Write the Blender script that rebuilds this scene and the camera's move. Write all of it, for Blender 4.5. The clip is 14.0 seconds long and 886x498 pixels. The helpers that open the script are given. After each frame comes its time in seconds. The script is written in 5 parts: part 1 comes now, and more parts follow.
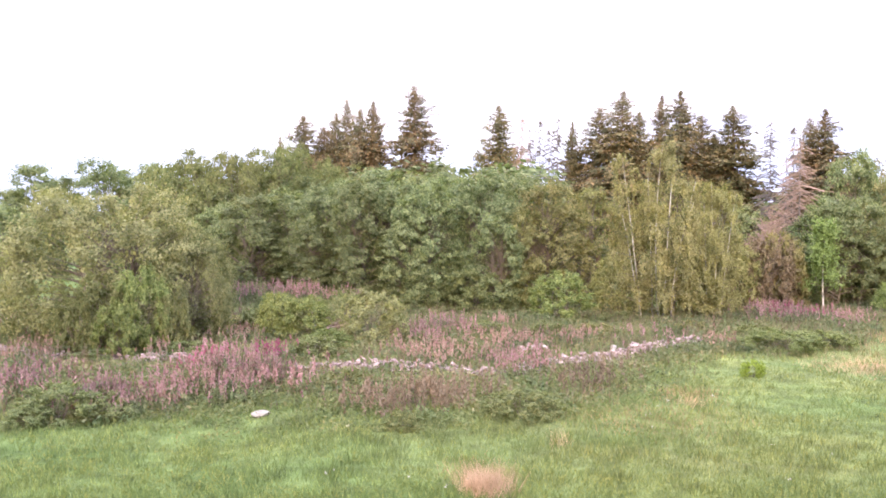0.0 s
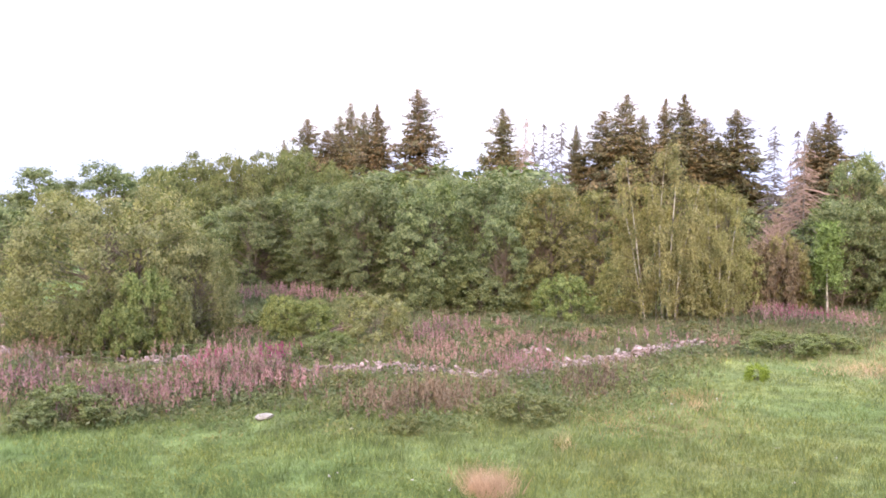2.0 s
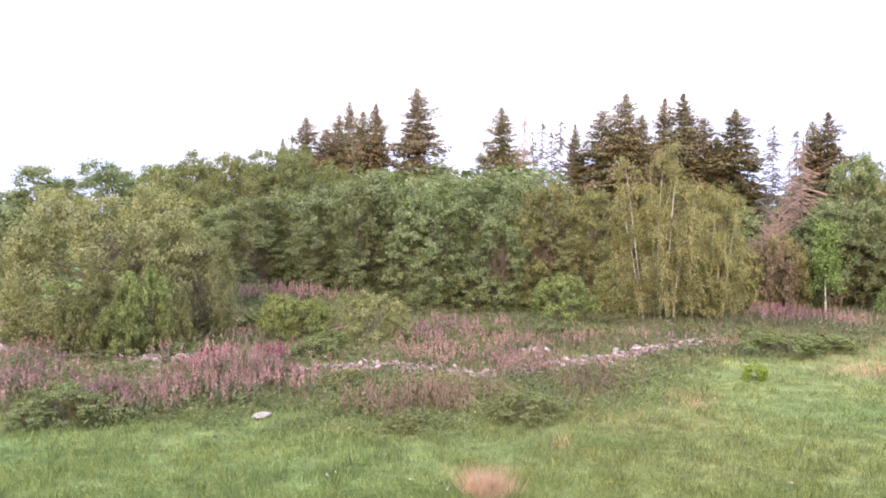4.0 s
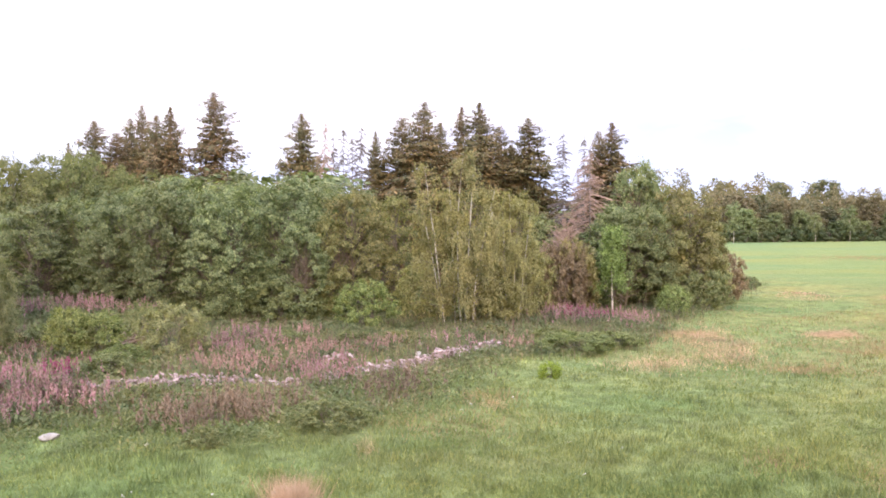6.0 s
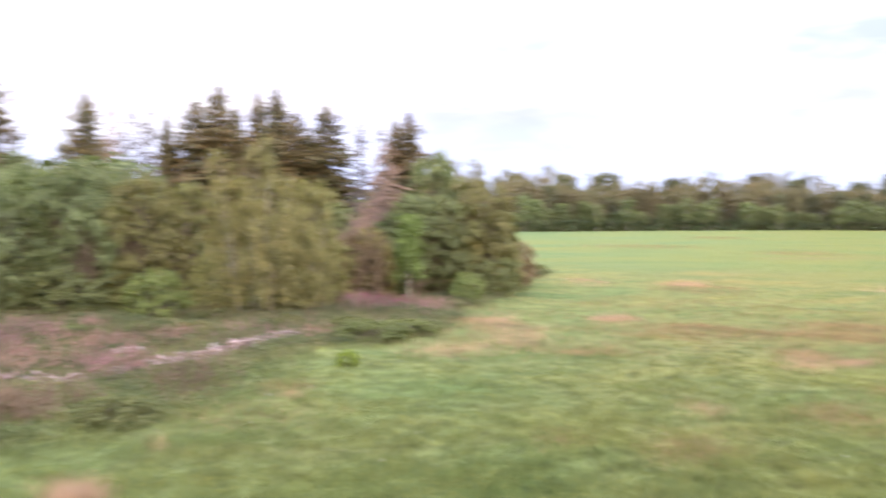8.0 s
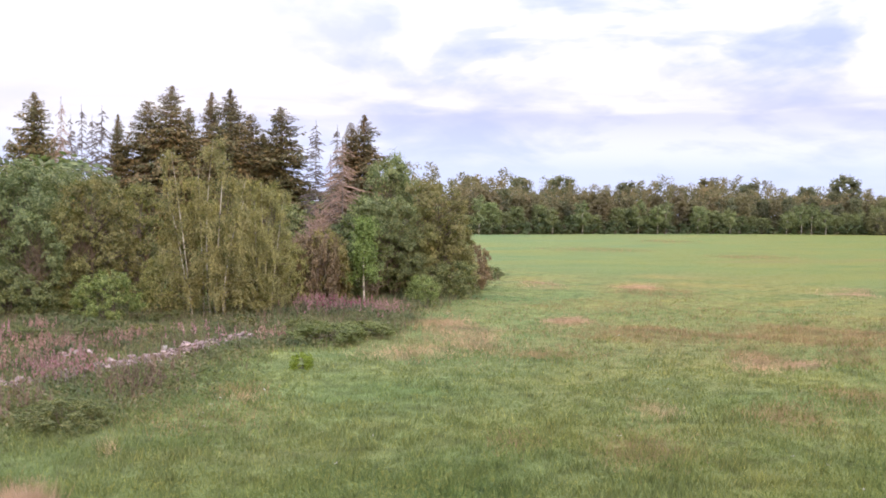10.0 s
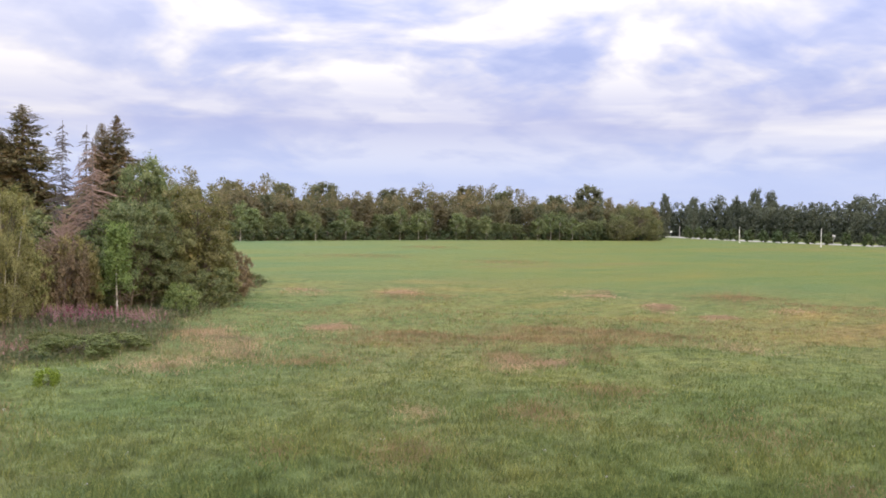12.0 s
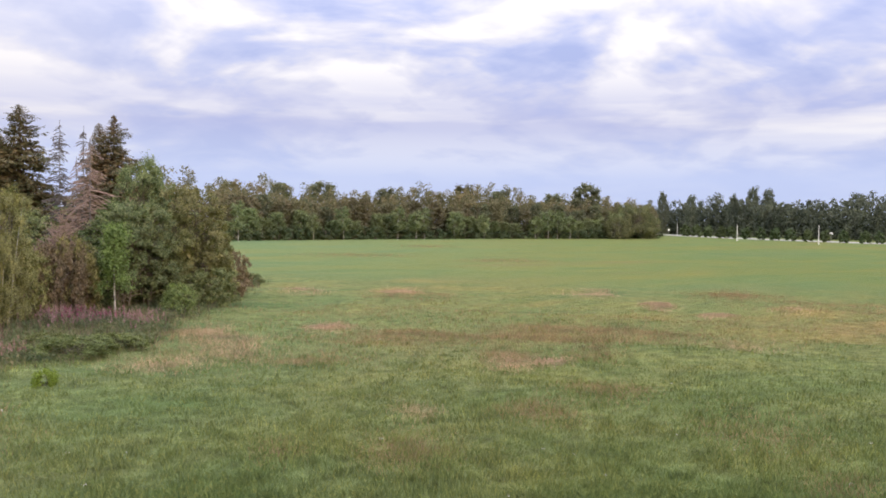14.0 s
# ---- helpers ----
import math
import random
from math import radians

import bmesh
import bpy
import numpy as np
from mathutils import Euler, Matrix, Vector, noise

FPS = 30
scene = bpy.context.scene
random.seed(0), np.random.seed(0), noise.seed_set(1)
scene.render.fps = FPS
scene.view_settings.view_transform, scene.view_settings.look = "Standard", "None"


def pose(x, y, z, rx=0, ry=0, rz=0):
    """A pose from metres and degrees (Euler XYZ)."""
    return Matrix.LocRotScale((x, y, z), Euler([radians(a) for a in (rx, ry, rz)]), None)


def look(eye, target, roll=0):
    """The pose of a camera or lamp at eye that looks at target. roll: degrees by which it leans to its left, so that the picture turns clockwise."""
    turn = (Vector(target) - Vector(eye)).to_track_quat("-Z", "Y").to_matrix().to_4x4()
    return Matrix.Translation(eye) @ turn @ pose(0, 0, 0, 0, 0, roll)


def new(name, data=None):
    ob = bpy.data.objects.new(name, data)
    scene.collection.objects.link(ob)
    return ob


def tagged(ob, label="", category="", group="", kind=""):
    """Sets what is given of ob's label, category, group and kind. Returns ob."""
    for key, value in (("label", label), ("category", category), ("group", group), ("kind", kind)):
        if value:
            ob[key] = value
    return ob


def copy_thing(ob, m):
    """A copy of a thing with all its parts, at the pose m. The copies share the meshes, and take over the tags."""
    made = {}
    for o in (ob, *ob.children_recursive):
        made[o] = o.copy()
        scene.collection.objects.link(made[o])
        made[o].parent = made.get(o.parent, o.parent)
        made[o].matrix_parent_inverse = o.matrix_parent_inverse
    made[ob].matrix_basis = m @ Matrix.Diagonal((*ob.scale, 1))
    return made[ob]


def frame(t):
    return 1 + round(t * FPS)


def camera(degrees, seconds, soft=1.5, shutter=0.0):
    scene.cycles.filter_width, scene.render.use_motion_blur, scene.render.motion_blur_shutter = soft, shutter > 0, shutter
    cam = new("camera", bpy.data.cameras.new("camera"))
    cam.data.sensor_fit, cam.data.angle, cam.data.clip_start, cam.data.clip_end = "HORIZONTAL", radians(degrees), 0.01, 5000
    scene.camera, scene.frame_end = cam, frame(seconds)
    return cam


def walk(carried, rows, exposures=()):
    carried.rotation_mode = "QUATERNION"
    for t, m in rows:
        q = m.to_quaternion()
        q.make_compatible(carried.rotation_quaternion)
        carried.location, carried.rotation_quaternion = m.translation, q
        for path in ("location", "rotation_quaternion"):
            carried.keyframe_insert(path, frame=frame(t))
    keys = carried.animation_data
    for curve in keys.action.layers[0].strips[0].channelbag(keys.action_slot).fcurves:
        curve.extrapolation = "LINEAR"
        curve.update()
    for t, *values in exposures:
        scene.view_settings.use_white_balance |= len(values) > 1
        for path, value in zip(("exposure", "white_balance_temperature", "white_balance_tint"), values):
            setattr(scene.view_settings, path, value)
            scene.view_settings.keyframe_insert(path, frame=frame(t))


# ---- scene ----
# Camera: it stands on one spot, about two storeys up, and pans to the right in three swings.
EYE_HEIGHT = 6.5
cam = camera(49.77, 14.0, soft=1.8, shutter=0.7)
TURNS = [
    (0, -0.00, -2.23, 0.23), (0.5, -0.00, -1.98, -0.03), (1, -0.03, -2.02, 0.25), (1.5, 0.00, -1.95, 0.34), (2, 0.22, -2.05, 0.27),
    (2.2, 0.22, -2.05, 0.29), (4.3, 0.15, -2.12, 0.42), (4.5, 0.15, -2.13, 0.44), (4.6, -0.30, -2.10, 0.50), (4.7, -1.38, -2.06, 0.56),
    (4.8, -3.40, -2.03, 0.62), (4.9, -6.10, -1.99, 0.68), (5, -8.34, -1.96, 0.74), (5.1, -9.80, -1.94, 0.71), (5.2, -10.45, -1.92, 0.67),
    (5.5, -10.92, -1.87, 0.55), (6, -11.70, -1.68, -0.04), (6.5, -11.68, -1.72, 0.10), (7, -11.80, -1.71, -0.08), (7.5, -11.94, -1.96, 0.44),
    (7.6, -12.35, -2.03, 0.44), (7.7, -14.10, -2.11, 0.43), (7.8, -17.30, -2.18, 0.42), (7.9, -20.90, -2.26, 0.42), (8, -23.79, -2.33, 0.41),
    (8.1, -25.60, -2.34, 0.31), (8.2, -26.25, -2.35, 0.21), (10.3, -26.45, -2.13, 0.72), (10.4, -26.49, -2.12, 0.75), (10.5, -26.69, -2.11, 1.04),
    (10.6, -27.70, -2.01, 0.92), (10.7, -30.25, -1.90, 0.80), (10.8, -33.40, -1.79, 0.68), (10.9, -37.00, -1.69, 0.56), (11, -40.26, -1.58, 0.43),
    (11.1, -40.70, -1.59, 0.49), (11.2, -40.50, -1.59, 0.55), (11.5, -40.20, -1.61, 0.73), (12, -40.59, -1.58, 0.88), (12.5, -40.49, -1.59, -0.00),
    (13, -40.66, -1.37, 0.41), (13.5, -40.70, -1.51, 0.50), (14, -40.72, -1.64, 0.65),
]
walk(cam, [(t, pose(0, 0, EYE_HEIGHT, 90 + pitch, -lean, yaw)) for t, yaw, pitch, lean in TURNS],
     exposures=[(0.0, 1.0, 6500, 17), (0.5, 1.0, 6500, 17), (0.9, 0.82, 6500, 17), (2.2, 0.74, 6500, 17), (4.5, 0.74, 6500, 17), (5.5, 0.70, 6500, 17), (7.5, 0.57, 6500, 16), (8.2, 0.58, 6500, 15), (10.3, 0.13, 6500, 14), (11.0, 0.06, 6500, 14), (11.5, -0.17, 6500, 11.5), (14.0, -0.24, 6500, 11)])

# ---- world, sun ----
SUN_ELEVATION, SUN_AZIMUTH = radians(15), radians(184)


def build_world():
    world = bpy.data.worlds.new("evening_sky")
    scene.world = world
    world.use_nodes = True
    nt = world.node_tree
    nt.nodes.clear()
    N, L = nt.nodes.new, nt.links.new
    out, bg = N("ShaderNodeOutputWorld"), N("ShaderNodeBackground")
    sky = N("ShaderNodeTexSky")
    sky.sky_type, sky.sun_disc = "NISHITA", False
    sky.sun_elevation, sky.sun_rotation = SUN_ELEVATION, SUN_AZIMUTH
    tc, sep = N("ShaderNodeTexCoord"), N("ShaderNodeSeparateXYZ")
    L(tc.outputs["Generated"], sep.inputs[0])

    def math_node(op, a, b=None, c=None):
        n = N("ShaderNodeMath")
        n.operation = op
        for i, v in enumerate((a, b, c)):
            if v is None:
                continue
            if isinstance(v, (int, float)):
                n.inputs[i].default_value = v
            else:
                L(v, n.inputs[i])
        return n.outputs[0]

    # the cloud deck: directions projected on a flat layer
    den = math_node("ADD", math_node("MAXIMUM", sep.outputs[2], 0.0), 0.24)
    flat = N("ShaderNodeCombineXYZ")
    L(math_node("DIVIDE", sep.outputs[0], den), flat.inputs[0])
    L(math_node("DIVIDE", sep.outputs[1], den), flat.inputs[1])

    def cloud_noise(scale, detail, rough, distort, shift):
        mp, n = N("ShaderNodeMapping"), N("ShaderNodeTexNoise")
        mp.inputs["Location"].default_value = shift
        L(flat.outputs[0], mp.inputs["Vector"])
        L(mp.outputs[0], n.inputs["Vector"])
        n.inputs["Scale"].default_value, n.inputs["Detail"].default_value = scale, detail
        n.inputs["Roughness"].default_value, n.inputs["Distortion"].default_value = rough, distort
        return n.outputs["Fac"]

    def ramp(fac, stops):
        r = N("ShaderNodeValToRGB")
        L(fac, r.inputs[0])
        while len(r.color_ramp.elements) < len(stops):
            r.color_ramp.elements.new(0.5)
        for e, (p, c) in zip(r.color_ramp.elements, stops):
            e.position, e.color = p, (*c, 1)
        return r.outputs[0]

    big = cloud_noise(1.9, 5, 0.50, 0.5, (5.6, 4.3, 0))
    small = cloud_noise(6.0, 4, 0.5, 0.3, (7.4, 2.2, 0))
    both = math_node("ADD", math_node("MULTIPLY", big, 0.74), math_node("MULTIPLY", small, 0.26))
    cover = ramp(both, [(0.34, (0.96,) * 3), (0.48, (0.99,) * 3), (0.54, (1, 1, 1))])
    shade = ramp(both, [(0.37, (0.60, 0.69, 1.11)), (0.430, (0.765, 0.83, 1.18)), (0.478, (0.99, 1.0, 1.19)), (0.545, (1.31, 1.28, 1.31))])
    # brighter thin cloud over the copse, towards the north-west
    side = math_node("ADD", math_node("MULTIPLY", sep.outputs[0], -0.78), math_node("MULTIPLY", sep.outputs[1], 0.62))
    glow = N("ShaderNodeMapRange")
    glow.interpolation_type = "SMOOTHSTEP"
    for i, v in ((1, 0.06), (2, 0.78), (3, 0.0), (4, 1.0)):
        glow.inputs[i].default_value = v
    L(side, glow.inputs[0])
    thin = N("ShaderNodeMix")
    thin.data_type = "RGBA"
    L(glow.outputs[0], thin.inputs[0])
    L(shade, thin.inputs[6])
    thin.inputs[7].default_value = (1.25, 1.20, 1.22, 1)
    lift = N("ShaderNodeVectorMath")
    lift.operation = "SCALE"
    L(thin.outputs[2], lift.inputs[0])
    lift.inputs["Scale"].default_value = 8.5
    mix = N("ShaderNodeMix")
    mix.data_type = "RGBA"
    L(math_node("MAXIMUM", cover, math_node("MULTIPLY", glow.outputs[0], 0.95)), mix.inputs[0])
    L(sky.outputs[0], mix.inputs[6])
    L(lift.outputs[0], mix.inputs[7])
    # long blue-grey streaks of cloud low over the fields
    low, lown, stretch, win = N("ShaderNodeMix"), N("ShaderNodeTexNoise"), N("ShaderNodeMapping"), N("ShaderNodeValToRGB")
    low.data_type = "RGBA"
    L(tc.outputs["Generated"], stretch.inputs[0])
    stretch.inputs["Scale"].default_value, stretch.inputs["Location"].default_value = (1.6, 1.6, 19.0), (0.1, 0.7, 0.9)
    L(stretch.outputs[0], lown.inputs["Vector"])
    lown.inputs["Scale"].default_value, lown.inputs["Detail"].default_value, lown.inputs["Roughness"].default_value = 1.3, 5, 0.5
    band = ramp(lown.outputs["Fac"], [(0.36, (0, 0, 0)), (0.54, (0.72, 0.72, 0.72))])
    height = ramp(sep.outputs[2], [(0.060, (0, 0, 0)), (0.095, (1, 1, 1)), (0.110, (1, 1, 1)), (0.155, (0, 0, 0))])
    L(math_node("MULTIPLY", math_node("MULTIPLY", band, height), math_node("SUBTRACT", 1.0, math_node("MULTIPLY", glow.outputs[0], 0.6))), low.inputs[0])
    L(mix.outputs[2], low.inputs[6])
    low.inputs[7].default_value = (5.65, 6.15, 9.5, 1)
    # pale haze along the horizon
    haze = N("ShaderNodeMix")
    haze.data_type = "RGBA"
    hz = N("ShaderNodeMapRange")
    for i, v in ((1, 0.045), (2, 0.10), (3, 0.92), (4, 0.0)):
        hz.inputs[i].default_value = v
    L(sep.outputs[2], hz.inputs[0])
    L(hz.outputs[0], haze.inputs[0])
    L(low.outputs[2], haze.inputs[6])
    haze.inputs[7].default_value = (7.1, 8.15, 11.6, 1)
    # an overcast sky grows brighter towards the zenith
    zen = N("ShaderNodeVectorMath")
    zen.operation = "SCALE"
    L(haze.outputs[2], zen.inputs[0])
    L(math_node("ADD", math_node("MULTIPLY", math_node("POWER", math_node("MAXIMUM", sep.outputs[2], 0.0), 1.5), 2.5), 0.93), zen.inputs["Scale"])
    L(zen.outputs[0], bg.inputs["Color"])
    bg.inputs["Strength"].default_value = 0.1
    L(bg.outputs[0], out.inputs[0])


build_world()
sun = new("sun", bpy.data.lights.new("sun", "SUN"))
sun.data.energy, sun.data.angle, sun.data.color = 2.8, radians(14), (1.0, 0.77, 0.52)
sun.matrix_world = look((0, 0, 60), (60 * math.sin(SUN_AZIMUTH + math.pi), 60 * math.cos(SUN_AZIMUTH + math.pi), 60 - 60 * math.tan(SUN_ELEVATION)))


# ---- materials ----
def node_kit(name):
    m = bpy.data.materials.new(name)
    m.use_nodes = True
    nt = m.node_tree
    nt.nodes.clear()
    return m, nt.nodes.new, nt.links.new


def coloured_noise(N, L, scale, stops, detail=4, rough=0.55, stretch=None, shift=0.0):
    tc, n, r = N("ShaderNodeTexCoord"), N("ShaderNodeTexNoise"), N("ShaderNodeValToRGB")
    src = tc.outputs["Object"]
    if stretch or shift:
        mp = N("ShaderNodeMapping")
        mp.inputs["Scale"].default_value = stretch or (1, 1, 1)
        mp.inputs["Location"].default_value = (shift, shift * 0.7, 0)
        L(src, mp.inputs[0])
        src = mp.outputs[0]
    L(src, n.inputs["Vector"])
    n.inputs["Scale"].default_value, n.inputs["Detail"].default_value, n.inputs["Roughness"].default_value = scale, detail, rough
    while len(r.color_ramp.elements) < len(stops):
        r.color_ramp.elements.new(0.5)
    for e, (p, c) in zip(r.color_ramp.elements, stops):
        e.position, e.color = p, (*(c if isinstance(c, tuple) else (c, c, c)), 1)
    L(n.outputs["Fac"], r.inputs[0])
    return r.outputs[0], n.outputs["Fac"]


def blend(N, L, fac, a, b, how="MIX"):
    mx = N("ShaderNodeMix")
    mx.data_type, mx.blend_type = "RGBA", how
    for v, i in ((fac, 0), (a, 6), (b, 7)):
        if isinstance(v, (int, float)):
            mx.inputs[i].default_value = v
        elif isinstance(v, tuple):
            mx.inputs[i].default_value = (*v, 1)
        else:
            L(v, mx.inputs[i])
    return mx.outputs[2]


def up_normal(N, L, own):
    """The blade's normal leaned towards the sky, as thin upright blades scatter light."""
    geo, sc, ad, nm = N("ShaderNodeNewGeometry"), N("ShaderNodeVectorMath"), N("ShaderNodeVectorMath"), N("ShaderNodeVectorMath")
    sc.operation, ad.operation, nm.operation = "SCALE", "ADD", "NORMALIZE"
    L(geo.outputs["Normal"], sc.inputs[0])
    sc.inputs["Scale"].default_value = own
    L(sc.outputs[0], ad.inputs[0])
    ad.inputs[1].default_value = (0, 0, 1)
    L(ad.outputs[0], nm.inputs[0])
    return nm.outputs[0]


def leaf_shader(m, N, L, colour, translucent, rough, normal=None, glow=(1.15, 1.2, 0.6)):
    p, tr, mx, out = N("ShaderNodeBsdfPrincipled"), N("ShaderNodeBsdfTranslucent"), N("ShaderNodeMixShader"), N("ShaderNodeOutputMaterial")
    L(colour, p.inputs["Base Color"])
    p.inputs["Roughness"].default_value = rough
    p.inputs["Specular IOR Level"].default_value = 0.08
    L(blend(N, L, 1.0, colour, glow, "MULTIPLY"), tr.inputs["Color"])
    if normal:
        L(normal, p.inputs["Normal"])
    mx.inputs[0].default_value = translucent
    L(p.outputs[0], mx.inputs[1])
    L(tr.outputs[0], mx.inputs[2])
    L(mx.outputs[0], out.inputs[0])
    return m


def foliage(name, dark, mid, light, translucent=0.38, rough=0.55, clump=9.0, own=3.6, glow=(1.15, 1.2, 0.6), drift=((0.62, 0.66, 0.64), (1.34, 1.28, 1.2))):
    """Leaves: each island its own shade, clumps and whole trees a little apart."""
    m, N, L = node_kit(name)
    geo, ramp, info = N("ShaderNodeNewGeometry"), N("ShaderNodeValToRGB"), N("ShaderNodeObjectInfo")
    ramp.color_ramp.elements.new(0.5)
    for e, (p, c) in zip(ramp.color_ramp.elements, ((0.0, dark), (0.5, mid), (1.0, light))):
        e.position, e.color = p, (*c, 1)
    L(geo.outputs["Random Per Island"], ramp.inputs[0])
    patch, _ = coloured_noise(N, L, clump, [(0.3, drift[0]), (0.7, drift[1])], detail=3)
    c = blend(N, L, 1.0, ramp.outputs[0], patch, "MULTIPLY")
    hsv, r1 = N("ShaderNodeHueSaturation"), N("ShaderNodeMapRange")
    r1.inputs[3].default_value, r1.inputs[4].default_value = 0.84, 1.16
    L(info.outputs["Random"], r1.inputs[0])
    L(r1.outputs[0], hsv.inputs["Value"])
    turn, more = N("ShaderNodeMath"), N("ShaderNodeMapRange")
    turn.operation = "FRACT"
    seven = N("ShaderNodeMath")
    seven.operation, seven.inputs[1].default_value = "MULTIPLY", 7.31
    L(info.outputs["Random"], seven.inputs[0])
    L(seven.outputs[0], turn.inputs[0])
    more.inputs[3].default_value, more.inputs[4].default_value = 0.482, 0.512
    L(turn.outputs[0], more.inputs[0])
    L(more.outputs[0], hsv.inputs["Hue"])
    L(c, hsv.inputs["Color"])
    return leaf_shader(m, N, L, hsv.outputs[0], translucent, rough, up_normal(N, L, own) if own else None, glow)


SWARD_WAY, SWARD_FROM = (0.877, 0.480, 0.0), 87.5


def meadow_colour(N, L):
    """Mown and weedy meadow: green with yellowish, bluish and brown drifts."""
    big, _ = coloured_noise(N, L, 0.022, [(0.32, (0.100, 0.160, 0.064)), (0.45, (0.126, 0.175, 0.064)), (0.56, (0.144, 0.172, 0.068)), (0.68, (0.176, 0.163, 0.078))], 5, 0.6, (0.7, 1.3, 1))
    mid, _ = coloured_noise(N, L, 0.16, [(0.30, (0.68, 0.81, 0.74)), (0.50, (0.98, 1.0, 1.0)), (0.70, (1.17, 1.07, 0.98))], 5, 0.6, None, 5)
    small, _ = coloured_noise(N, L, 1.1, [(0.32, 0.58), (0.68, 1.42)], 5, 0.7, None, 11)
    c = blend(N, L, 1.0, big, mid, "MULTIPLY")
    rough = blend(N, L, 0.9, c, small, "MULTIPLY")
    # beyond a wavering line the rough meadow gives way to a smoother bluish green sward
    tc, dot, wob, add, step = N("ShaderNodeTexCoord"), N("ShaderNodeVectorMath"), N("ShaderNodeTexNoise"), N("ShaderNodeMath"), N("ShaderNodeMapRange")
    dot.operation, add.operation, step.interpolation_type = "DOT_PRODUCT", "MULTIPLY_ADD", "SMOOTHSTEP"
    L(tc.outputs["Object"], dot.inputs[0])
    dot.inputs[1].default_value = SWARD_WAY
    L(tc.outputs["Object"], wob.inputs["Vector"])
    wob.inputs["Scale"].default_value, wob.inputs["Detail"].default_value = 0.06, 4
    L(wob.outputs["Fac"], add.inputs[0])
    add.inputs[1].default_value = 26.0
    L(dot.outputs["Value"], add.inputs[2])
    L(add.outputs[0], step.inputs[0])
    step.inputs[1].default_value, step.inputs[2].default_value = SWARD_FROM + 8, SWARD_FROM + 40
    belt = N("ShaderNodeMapRange")
    belt.interpolation_type = "SMOOTHSTEP"
    L(add.outputs[0], belt.inputs[0])
    belt.inputs[1].default_value, belt.inputs[2].default_value = SWARD_FROM - 38, SWARD_FROM + 4
    warm, _ = coloured_noise(N, L, 0.10, [(0.35, (1.0, 1.0, 1.0)), (0.65, (1.48, 1.08, 1.04))], 5, 0.65, (0.6, 1.6, 1), 17)
    rough = blend(N, L, belt.outputs[0], rough, blend(N, L, 1.0, rough, warm, "MULTIPLY"))
    far, _ = coloured_noise(N, L, 0.020, [(0.32, (0.120, 0.178, 0.078)), (0.46, (0.134, 0.184, 0.068)), (0.58, (0.154, 0.184, 0.062)), (0.70, (0.180, 0.165, 0.072))], 5, 0.6, (0.6, 1.5, 1), 3)
    far2, _ = coloured_noise(N, L, 0.09, [(0.3, (0.80, 0.90, 0.92)), (0.5, (1.0, 1.0, 1.0)), (0.7, (1.24, 1.04, 0.92))], 6, 0.65, (0.7, 1.4, 1), 7)
    # and the sward turns yellower towards the road
    across, turn = N("ShaderNodeVectorMath"), N("ShaderNodeMapRange")
    across.operation, turn.interpolation_type = "DOT_PRODUCT", "SMOOTHSTEP"
    L(tc.outputs["Object"], across.inputs[0])
    across.inputs[1].default_value = (0.77, -0.64, 0.0)
    L(across.outputs["Value"], turn.inputs[0])
    turn.inputs[1].default_value, turn.inputs[2].default_value = -35, 70
    sward = blend(N, L, 1.0, far, far2, "MULTIPLY")
    sward = blend(N, L, turn.outputs[0], sward, blend(N, L, 1.0, sward, (0.90, 0.875, 0.69), "MULTIPLY"))
    warmer = N("ShaderNodeMapRange")
    warmer.interpolation_type = "SMOOTHSTEP"
    L(across.outputs["Value"], warmer.inputs[0])
    warmer.inputs[1].default_value, warmer.inputs[2].default_value = -14, 10
    rough = blend(N, L, warmer.outputs[0], rough, blend(N, L, 1.0, rough, (1.06, 0.95, 0.88), "MULTIPLY"))
    return blend(N, L, step.outputs[0], rough, sward)


def meadow_ground():
    m, N, L = node_kit("meadow_ground")
    p, out, bump = N("ShaderNodeBsdfPrincipled"), N("ShaderNodeOutputMaterial"), N("ShaderNodeBump")
    c = meadow_colour(N, L)
    _, fine = coloured_noise(N, L, 4.0, [(0.3, 0.6), (0.7, 1.3)], 6, 0.7)
    L(c, p.inputs["Base Color"])
    p.inputs["Roughness"].default_value, p.inputs["Specular IOR Level"].default_value = 0.9, 0.1
    bump.inputs["Strength"].default_value, bump.inputs["Distance"].default_value = 0.8, 0.25
    L(fine, bump.inputs["Height"])
    L(bump.outputs[0], p.inputs["Normal"])
    L(p.outputs[0], out.inputs[0])
    return m


def meadow_blades():
    m, N, L = node_kit("meadow_blades")
    geo, ramp = N("ShaderNodeNewGeometry"), N("ShaderNodeValToRGB")
    for _ in range(2):
        ramp.color_ramp.elements.new(0.5)
    for e, (p, c) in zip(ramp.color_ramp.elements, ((0.0, (0.70, 0.74, 0.68)), (0.5, (1.0, 1.0, 0.98)), (0.86, (1.42, 1.36, 1.22)), (0.98, (2.0, 1.7, 1.5)))):
        e.position, e.color = p, (*c, 1)
    L(geo.outputs["Random Per Island"], ramp.inputs[0])
    c = blend(N, L, 1.0, meadow_colour(N, L), ramp.outputs[0], "MULTIPLY")
    return leaf_shader(m, N, L, c, 0.25, 0.7, up_normal(N, L, 0.5), (1.1, 1.15, 0.7))


